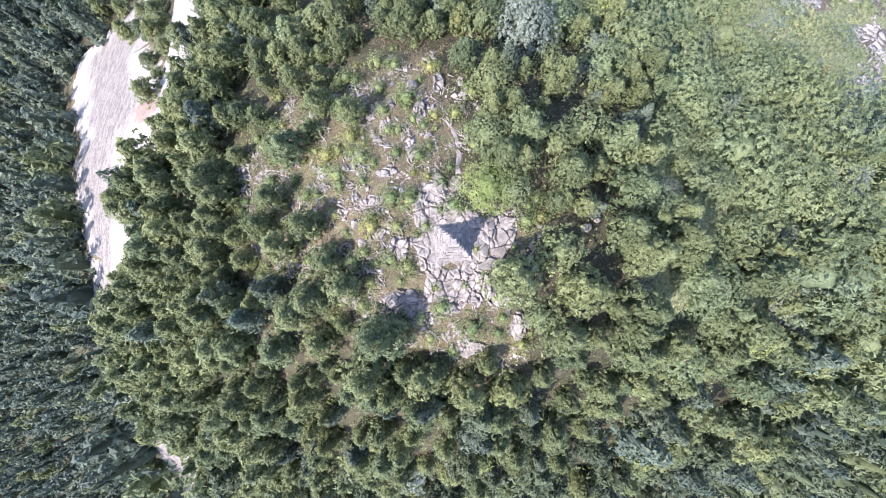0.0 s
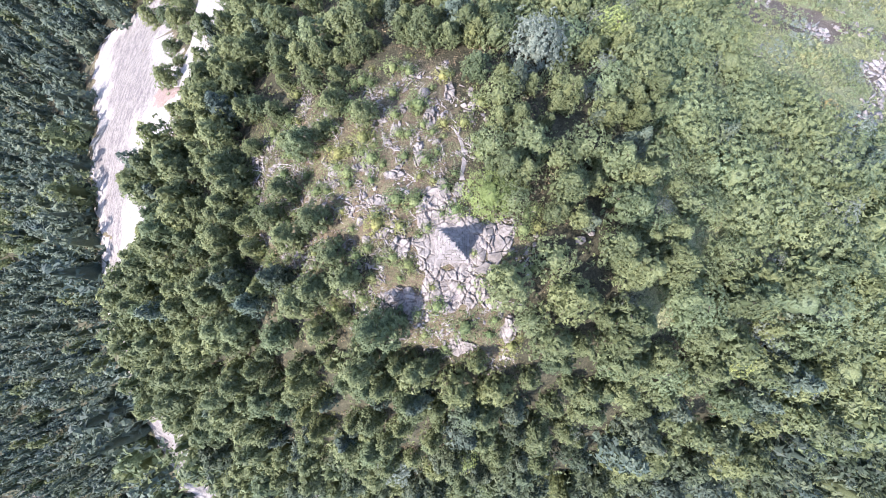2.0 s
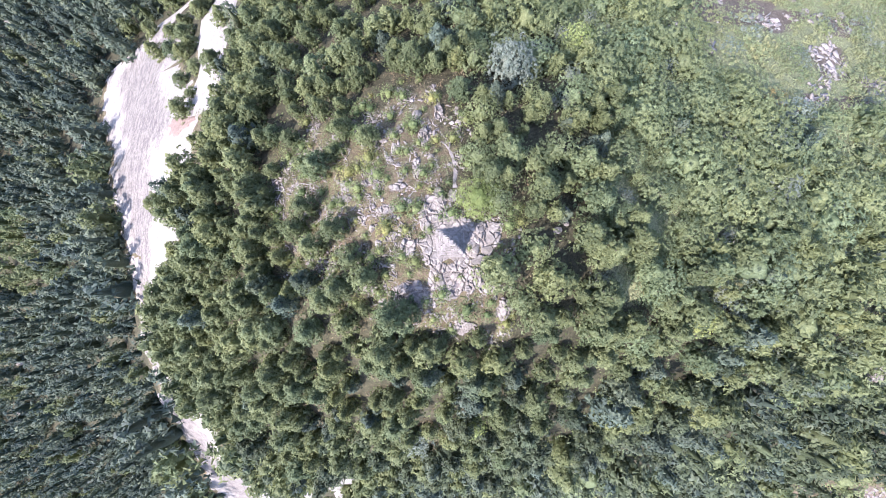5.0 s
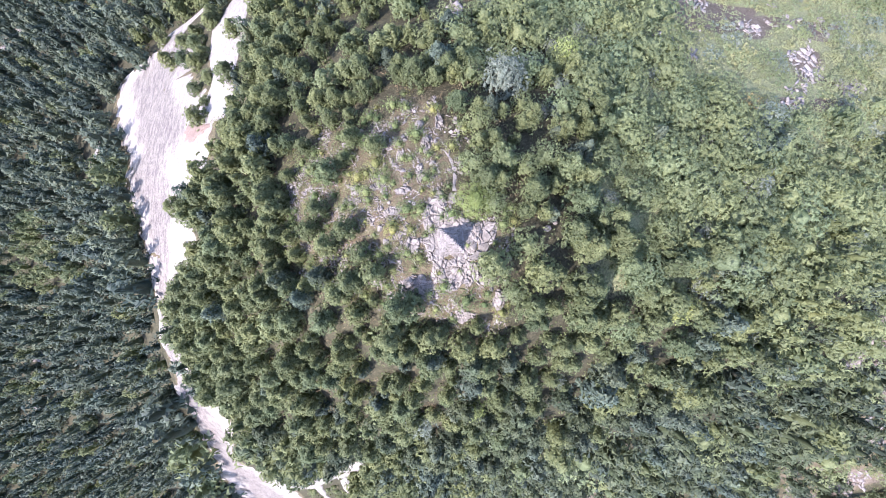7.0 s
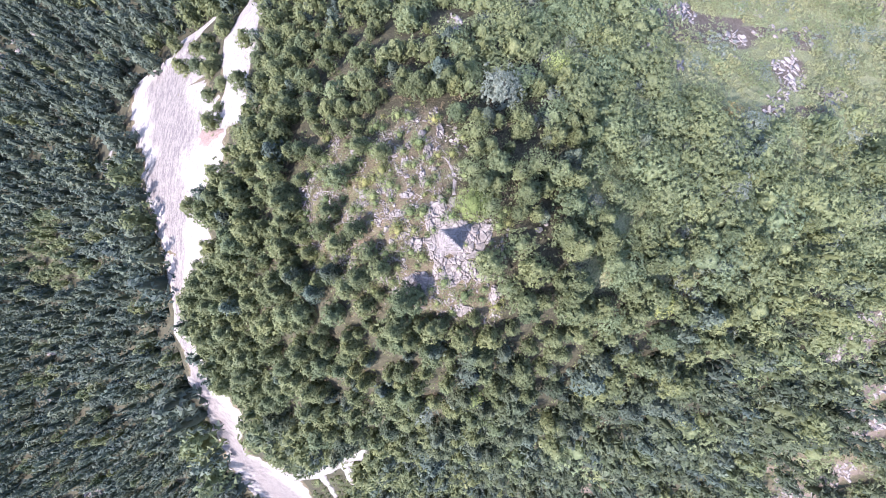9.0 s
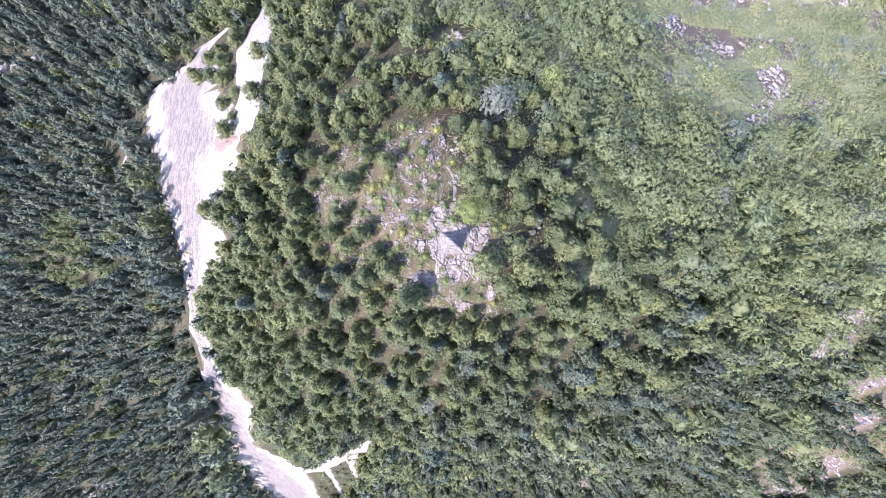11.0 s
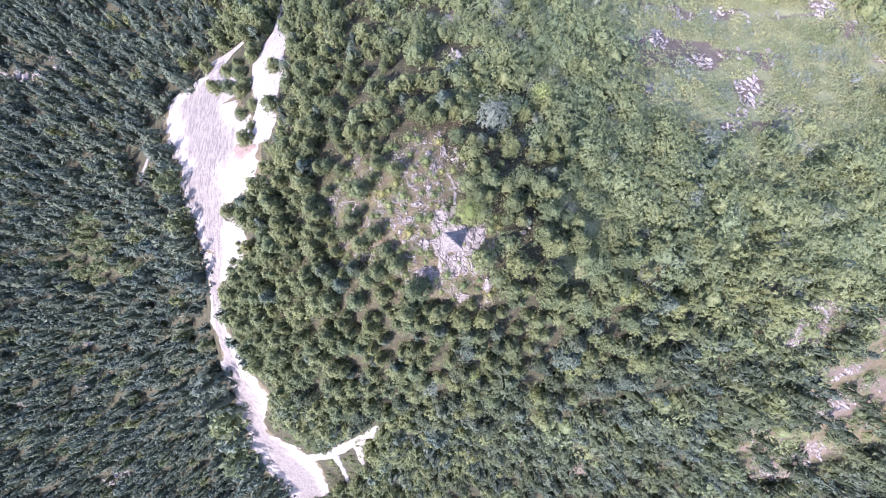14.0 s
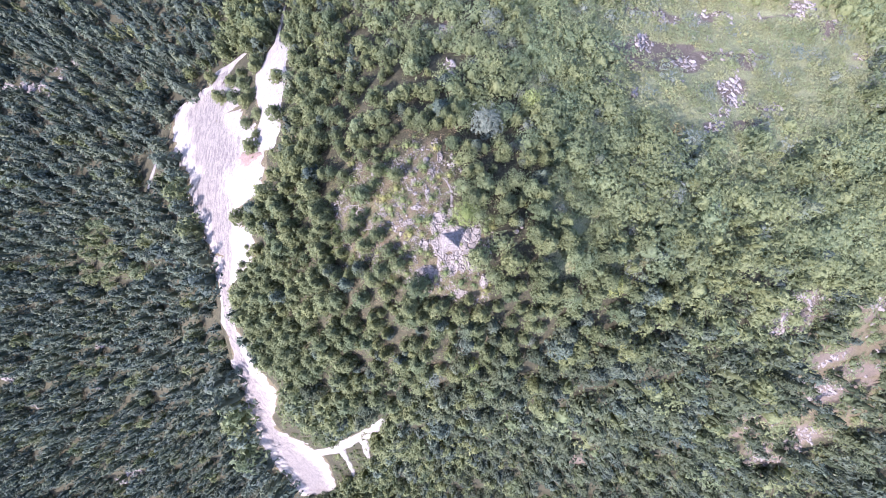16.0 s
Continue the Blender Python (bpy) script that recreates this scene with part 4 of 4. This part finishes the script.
    joined("bilberry", [(a, b, rng.uniform(0.15, 0.48), rng.uniform(0.9, 1.5)) for a, b in zip(x[keep], y[keep])], sprig, SHRUB, "low green bilberry patches among the heather", "bilberry", rng)
    x, y = field(rng, -36, 40, -36, 40, 2.5)
    keep = (bare_top(x, y) < 0.0) & (dome(x, y) < 0.1) & clear_of_roads(x, y, np.full(len(x), 1.0))
    joined("undergrowth", [(a, b, rng.uniform(0.35, 0.9), rng.uniform(0.9, 1.5)) for a, b in zip(x[keep], y[keep])], sprig, SHRUB, "low undergrowth beneath the trees", "undergrowth", rng)
    x, y = field(rng, -36, 8, -30, 30, 1.4, 0.7)
    keep = (bare_top(x, y) < 0.0) & clear_of_roads(x, y, np.full(len(x), 1.0))
    joined("forest_heather", [(a, b, rng.uniform(0.2, 0.6), rng.uniform(1.0, 1.8)) for a, b in zip(x[keep], y[keep])], sprig, HEATH, "brown heather and dry twigs between the trees", "heather", rng)
    x, y = field(rng, -72, -20, -124, 62, 2.6, 0.6)
    d = road_distance(x, y)
    keep = (d > 0.35) & (d < 8) & ~beyond_road(x, y) & ~on_layby(x, y) & clear_of_roads(x, y, np.where(y < -38, 1.6, 0.6))
    joined("roadside_bushes", [(a, b, 0.7 + 1.3 * rng.random() ** 1.5, rng.uniform(0.8, 1.3)) for a, b in zip(x[keep], y[keep])], low, PINE, "low bushes along the upper edge of the gravel", "bushes", rng)
    x, y = field(rng, 8, 140, -100, 80, 3.9, 0.6)
    keep = (dome(x, y) < 0.1) & (scree(x, y) < 0.2) & (patches(x, y) < 0) & (y > -36 - 0.25 * (x - 8))
    joined("slope_undergrowth", [(a, b, rng.uniform(0.6, 1.6), rng.uniform(1.0, 1.6)) for a, b in zip(x[keep], y[keep])], sprig, BIRCH, "green undergrowth filling gaps between the birches", "undergrowth", rng)


build_bushes()


# ---- rocks ----
def rock_shape(rng, flat, fine=2):
    """A broken stone: a ball cut by planes and roughened."""
    bm = bmesh.new()
    bmesh.ops.create_icosphere(bm, subdivisions=fine, radius=1.0)
    v = np.array([tuple(p.co) for p in bm.verts])
    f = [tuple(p.index for p in face.verts) for face in bm.faces]
    bm.free()
    for _ in range(9):
        d = rng.normal(size=3)
        d /= np.linalg.norm(d)
        over = np.clip(v @ d - rng.uniform(0.36, 0.66), 0, None)
        v -= over[:, None] * d
    v += rng.normal(size=v.shape) * 0.025
    return v * (1, rng.uniform(0.65, 1.0), flat), f


def chip_shape(rng):
    """A thin, splintered stone: a flat box with uneven corners."""
    v = np.array([(x, y, z) for z in (-0.2, 0.3) for x, y in ((-1, -0.35), (1, -0.35), (1, 0.35), (-1, 0.35))], float)
    v = v * (1, rng.uniform(0.6, 1.4), 1) + rng.uniform(-0.22, 0.22, v.shape)
    quads = ((0, 3, 2, 1), (4, 5, 6, 7), (0, 1, 5, 4), (1, 2, 6, 5), (2, 3, 7, 6), (3, 0, 4, 7))
    return v, [t for a, b, c, d in quads for t in ((a, b, c), (a, c, d))]


def slab_shape(rng):
    """A flat, broken block of bedrock with a jagged, chamfered rim and an uneven, slightly tilted top."""
    n = int(rng.integers(9, 14))
    az = np.linspace(0, 6.2832, n, endpoint=False) + rng.uniform(-0.2, 0.2, n)
    corners = int(rng.integers(3, 6))
    phase = rng.uniform(0, 6.28)
    r = 0.92 + 0.16 * np.cos(corners * az + phase) + rng.uniform(-0.12, 0.12, n)
    sx = rng.uniform(0.55, 1.0)
    tilt = rng.normal(size=2) * 0.16
    step = rng.uniform(0, 6.28)
    v = []
    for k, z in ((1.06, -0.55), (1.0, 0.14), (0.90, 0.32), (0.48, 0.36)):
        for a, q in zip(az, r):
            x, y = k * q * math.cos(a), k * q * sx * math.sin(a)
            ledge = 0.13 * (math.cos(a - step) > 0.25) if z > 0 else 0
            v.append((x, y, z - ledge + (tilt[0] * x + tilt[1] * y + rng.uniform(-0.05, 0.05) if z > 0 else 0)))
    f = [tuple(range(3 * n, 4 * n))]
    for row in range(3):
        f += [(row * n + i, row * n + (i + 1) % n, (row + 1) * n + (i + 1) % n, (row + 1) * n + i) for i in range(n)]
    return np.array(v), f


def nearest_two(x, y, px, py):
    """For each place the nearest of some points, and how much farther the next one is."""
    first, second, index = np.full(len(x), 1e9), np.full(len(x), 1e9), np.zeros(len(x), int)
    for k in range(len(px)):
        d = np.hypot(x - px[k], y - py[k])
        closer = d < first
        second = np.where(closer, first, np.minimum(second, d))
        index[closer] = k
        first = np.minimum(first, d)
    return index, second - first


def build_bedrock():
    """The cracked bedrock of the top: tilted plates of rock parted by narrow clefts."""
    rng = np.random.default_rng(17)
    step = 0.06
    gx, gy = np.meshgrid(np.arange(-12.5, 7, step), np.arange(-9.5, 17, step))
    inside = slab(gx, gy) > -0.02
    index = np.where(inside, np.cumsum(inside).reshape(inside.shape) - 1, -1)
    x, y = gx[inside], gy[inside]
    away = np.clip((np.hypot(x - 0.12, y - 1.7) - 1.3) / 1.2, 0, 1)
    z = np.asarray(ground_height(x, y)) + 0.03 + 0.05 * away
    for gap, rise, tilt, cleft in ((1.30, 0.24, 0.13, 0.42), (0.58, 0.09, 0.12, 0.20)):
        px, py = field(rng, -14, 8, -11, 18, gap, 0.72)
        py = 0.8 * py
        k, edge = nearest_two(x + 0.07 * wave_noise(x, y, 0.5, 61), 0.8 * y + 0.07 * wave_noise(x, y, 0.5, 62), px, py)
        h, tx, ty = rng.uniform(0, rise, len(px)), rng.normal(size=len(px)) * tilt, rng.normal(size=len(px)) * tilt
        z = z + away * (h[k] + np.clip(tx[k] * (x - px[k]) + ty[k] * (0.8 * y - py[k]), -0.12, 0.12) - cleft * np.clip(1.5 - edge / 0.040, 0, 1))
    z = z + 0.035 * away * wave_noise(x, y, 0.2, 63) - 0.6 * np.clip(0.06 - slab(x, y), 0, 0.1) / 0.08
    a, b, c, d = index[:-1, :-1].ravel(), index[:-1, 1:].ravel(), index[1:, 1:].ravel(), index[1:, :-1].ravel()
    whole = (a >= 0) & (b >= 0) & (c >= 0) & (d >= 0)
    faces = np.stack([a, b, c, d], 1)[whole]
    tagged(part("bedrock", np.stack([x, y, z], 1), faces, ROCK), "cracked pale grey bedrock of the hilltop", "rock", kind="structure")


build_bedrock()


def build_rocks():
    rng = np.random.default_rng(21)
    stock = []
    for k in range(14):
        v, f = slab_shape(rng) if k % 2 else rock_shape(rng, 0.85)
        stock.append(part("boulder", v, f, ROCK))
    free = list(stock)

    def put(x, y, size, flat=None, sink=0.3, label="pale grey boulder on the bare top"):
        pool = [s for k, s in enumerate(stock) if flat is None or k % 2 == flat]
        src = pool[int(rng.integers(len(pool)))]
        if src in free:
            free.remove(src)
            ob = src
        else:
            ob = copy_thing(src, Matrix())
        ob.scale = (size * rng.uniform(0.85, 1.2), size * rng.uniform(0.85, 1.2), size if flat != 1 else 0.30 + 0.5 * size)
        ob.rotation_euler = (rng.uniform(-0.16, 0.16), rng.uniform(-0.16, 0.16), rng.uniform(0, 6.28))
        ob.location = (x, y, float(ground_height(x, y)) + size * (0.3 - sink))
        tagged(ob, label, "rock", "rocks on the top")

    for x, y, s, fl in ((-1.54, 10.25, 0.42, 0), (-6.63, 1.91, 0.45, 0), (-7.38, 3.17, 0.50, 0), (-3.49, -4.02, 0.40, 0), (4.19, -3.49, 0.31, 0), (-2.99, 15.03, 0.71, 0), (11.09, 4.38, 0.75, 0), (11.32, 3.44, 0.53, 0), (10.54, 2.70, 0.53, 0)):
        put(x, y, s, fl, 0.15)
    for x, y, s in ((-0.49, 5.36, 0.95), (0.41, 6.15, 0.60), (4.02, 3.12, 0.91), (3.52, 2.07, 0.86), (3.40, 0.85, 0.80), (-1.54, 5.53, 0.70), (2.70, 0.05, 0.70), (-0.85, 6.53, 0.60)):
        put(x, y, s, 1, 0.35, "broad flat slab of grey bedrock")
    x, y = field(rng, -9, 7, -9, 17, 0.70)
    far = np.hypot(x - 0.1, y - 1.7)
    keep = (slab(x, y) > 0.02) & (far > 2.0) & (rng.random(len(x)) < np.where(y < -2.4, 0.34, 0.12))
    for a, b in zip(x[keep], y[keep]):
        put(a, b, rng.uniform(0.24, 0.60), int(rng.random() < 0.92), 0.25)
    for spare in free:
        bpy.data.objects.remove(spare)
    shapes = [rock_shape(rng, q, 1) for q in (0.5, 0.8, 0.6, 0.4, 0.9)]
    for k in (1, 3):
        v, f = slab_shape(rng)
        n = len(v) // 4
        flat = [(a, b, c) for a, b, c, d in f[1:]] + [(a, c, d) for a, b, c, d in f[1:]] + [(3 * n, 3 * n + i, 3 * n + i + 1) for i in range(1, n - 1)]
        shapes[k] = v, flat

    def strew(name, x, y, low, high, label, shapes=shapes):
        verts, faces, n = [], [], 0
        z = ground_height(x, y)
        for a, b, c in zip(x, y, z):
            v, f = shapes[int(rng.integers(5))]
            s, q = low + (high - low) * rng.random() ** 2.2, rng.uniform(0, 6.28)
            w = v * s * rng.uniform(0.55, 1.4, 3)
            verts.append(np.stack([a + math.cos(q) * w[:, 0] - math.sin(q) * w[:, 1], b + math.sin(q) * w[:, 0] + math.cos(q) * w[:, 1], c + 0.1 * s + w[:, 2]], 1))
            faces.append(np.array(f) + n)
            n += len(v)
        tagged(part(name, np.concatenate(verts), np.concatenate(faces), PALE_ROCK), label, "stones", kind="stuff")

    x, y = field(rng, -8, 7, -9, 15, 0.27)
    keep = (slab(x, y) > -0.12) & (np.hypot(x - 0.1, y - 1.7) > 1.75) & (wave_noise(x, y, 1.1, 48) > -0.25)
    strew("slab_rubble", x[keep], y[keep], 0.04, 0.13, "grey rubble lying between the rock slabs", [rock_shape(rng, q, 1) for q in (0.5, 0.8, 0.6, 0.4, 0.9)])
    chips = [chip_shape(rng) for _ in range(5)]
    x, y = field(rng, -20, 7, -9, 19, 0.26)
    keep = (np.maximum(bare_top(x, y), west_heath(x, y)) > -0.15) & (slab(x, y) < 0.1) & (wave_noise(x, y, 1.3, 72) + 0.5 * wave_noise(x, y, 0.5, 73) > 0.30)
    strew("heath_chips", x[keep], y[keep], 0.07, 0.26, "bleached stone chips and splinters among the heather", chips)
    x, y = field(rng, -20, 7, -9, 19, 0.36)
    keep = (np.maximum(bare_top(x, y), west_heath(x, y)) > -0.2) & (np.hypot(x - 0.1, y - 1.7) > 1.9) & (np.abs(wave_noise(x, y, 2.6, 41) + 0.35 * wave_noise(x, y, 1.1, 47)) < 0.16)
    strew("heath_stones", x[keep], y[keep], 0.06, 0.34, "small pale stones strewn among the heather")
    mixed = [shapes[0], shapes[1], chips[0], chips[1], chips[2]]
    x, y = field(rng, 0, 118, 12, 72, 0.62, 0.6)
    keep = (patches(x, y) > 0.0) & (wave_noise(x, y, 3.2, 42) + 0.6 * wave_noise(x, y, 1.3, 46) > 0.36 - 1.0 * (stony(x, y) > 0))
    strew("dome_stones", x[keep], y[keep], 0.10, 0.75, "pale stones breaking through the open shoulder", mixed)
    x, y = field(rng, 74, 168, -104, -3, 0.8, 0.6)
    spread = wave_noise(x, y, 3.6, 43) + 0.6 * wave_noise(x, y, 1.4, 44)
    keep = (patches(x, y) > 0.0) & (spread > 0.22 - 1.0 * (stony(x, y) > 0)) | (scree(x, y) > 0.05) & (spread > 0.72)
    strew("scree_stones", x[keep], y[keep], 0.14, 0.95, "pale broken stones on the slope", mixed)
    x, y = field(rng, -172, -116, 44, 92, 2.0)
    keep = (far_scree(x, y) > 0) & (wave_noise(x, y, 6, 45) > -0.2)
    gx, gy = field(rng, -190, -116, -100, 74, 0.9)
    keep_glade = glades(gx, gy) > 0
    x, y = np.concatenate([x[keep], gx[keep_glade]]), np.concatenate([y[keep], gy[keep_glade]])
    keep = np.ones(len(x), bool)
    strew("distant_stones", x[keep], y[keep], 0.6, 1.6, "pale rubble between distant spruces")


build_rocks()


# ---- the monument ----
def stone_block(rng, sx, sy, sz, wear=0.02):
    """A roughly squared stone: a box with chamfered, uneven corners, its base at z = 0."""
    v = []
    for z in (0.0, 0.18, 0.86, 1.0):
        inset = 0.0 if 0 < z < 1 else 0.06
        for x, y in ((-1, -1), (1, -1), (1, 1), (-1, 1)):
            j = rng.uniform(-wear, wear, 3)
            v.append((x * sx / 2 * (1 - inset) + j[0], y * sy / 2 * (1 - inset) + j[1], z * sz + (j[2] * 0.6 if z == 1 else 0)))
    f = [(0, 3, 2, 1), (12, 13, 14, 15)]
    for r in range(3):
        for k in range(4):
            f.append((4 * r + k, 4 * r + (k + 1) % 4, 4 * r + 4 + (k + 1) % 4, 4 * r + 4 + k))
    return np.array(v), f


def build_monument(cx, cy):
    rng = np.random.default_rng(3)
    ob = new("stone_monument")
    z0 = float(hill(cx, cy)) - 0.12
    ob.matrix_basis = pose(cx, cy, z0, 0, 0, 0.6)
    tagged(ob, "stepped pyramid monument of pale grey stone blocks on bare rock", "monument")
    tiers = ((1.30, 0.26), (1.10, 0.40), (0.90, 0.50), (0.71, 0.56), (0.53, 0.60), (0.36, 0.62), (0.22, 0.56))
    z = 0.0
    for half, tall in tiers:
        n = max(2, int(round(2 * half / 0.34)))
        core = 2 * half - 0.16
        v, f = stone_block(rng, core, core, tall - 0.02)
        v[:, 2] += z
        part("core", v, f, BLOCK, ob)
        size = 2 * half / n
        for i in range(n):
            for j in range(n):
                if 0 < i < n - 1 and 0 < j < n - 1:
                    continue
                v, f = stone_block(rng, size - 0.006, size - 0.006, tall * rng.uniform(0.95, 1.03), 0.028)
                v += np.array([-half + size * (i + 0.5), -half + size * (j + 0.5), z]) + rng.uniform(-0.02, 0.02, 3) * (1, 1, 0)
                part("block", v, f, BLOCK, ob)
        z += tall
        inner = tiers[min(len(tiers) - 1, tiers.index((half, tall)) + 1)][0]
        if inner < half:
            # a thin dark ring on the tread, round the foot of the next step
            ring = [(sx * q, sy * q, z + 0.012) for q in (inner + 0.018, inner - 0.03) for sx, sy in ((-1, -1), (1, -1), (1, 1), (-1, 1))]
            part("moss_joint", np.array(ring) + rng.uniform(-0.012, 0.012, (8, 3)), [(i, (i + 1) % 4, 4 + (i + 1) % 4, 4 + i) for i in range(4)], DARK_LINE, ob, "thin dark joint line between two steps")
    v, f = stone_block(rng, 0.34, 0.34, 0.12)
    v[:, 2] += z
    part("cap_stone", v, f, BLOCK, ob, "flat square cap stone")
    return ob


build_monument(0.12, 1.70)


# ---- dead wood ----
def dead_branch(rng, x, y, size):
    """A bleached fallen branch with forking twigs, lying on the heather."""
    paths = []

    def grow(p, a, length, r, depth):
        line = [(p, r)]
        for k in range(3):
            a += rng.uniform(-0.25, 0.25)
            p = (p[0] + math.cos(a) * length / 3, p[1] + math.sin(a) * length / 3, p[2] + rng.uniform(-0.02, 0.06))
            line.append((p, r * (1 - 0.28 * (k + 1))))
            if depth:
                grow(p, a + rng.choice((-1, 1)) * rng.uniform(0.5, 1.0), length * 0.55, r * 0.5, depth - 1)
        paths.append(line)

    for _ in range(3):
        grow((rng.uniform(-0.2, 0.2), rng.uniform(-0.2, 0.2), 0.05), rng.uniform(0, 6.28), 1.0, 0.035, 1)
    v, f = tube_mesh(paths, 4)
    ob = part("dead_branch", v * size, f, DEADWOOD)
    ob.location = (x, y, float(ground_height(x, y)) + 0.05)
    return tagged(ob, "bleached dead branch with bare twigs on the heather", "branch", "dead branches on the top")


DEAD_RNG = np.random.default_rng(31)
for bx, by, bs in ((-14.40, 8.73, 1.73), (-12.28, 4.53, 1.21), (-18.18, 7.98, 1.25), (-13.41, 7.86, 1.09), (-9.19, 5.12, 0.90), (-6.48, -4.30, 1.11), (-3.17, -6.11, 0.91), (-5.15, -2.08, 0.91), (-1.94, -4.69, 0.91), (4.78, -6.83, 0.95), (-9.52, 9.38, 0.88)):
    dead_branch(DEAD_RNG, bx, by, bs)
twig_x, twig_y = field(DEAD_RNG, -19, 6, -8, 17, 2.1, 0.7)
twig_keep = (np.maximum(bare_top(twig_x, twig_y), west_heath(twig_x, twig_y)) > -0.1) & (slab(twig_x, twig_y) < 0.1) & (np.hypot(twig_x - 0.1, twig_y - 1.7) > 2.4)
for bx, by in zip(twig_x[twig_keep], twig_y[twig_keep]):
    dead_branch(DEAD_RNG, bx, by, DEAD_RNG.uniform(0.5, 0.95))
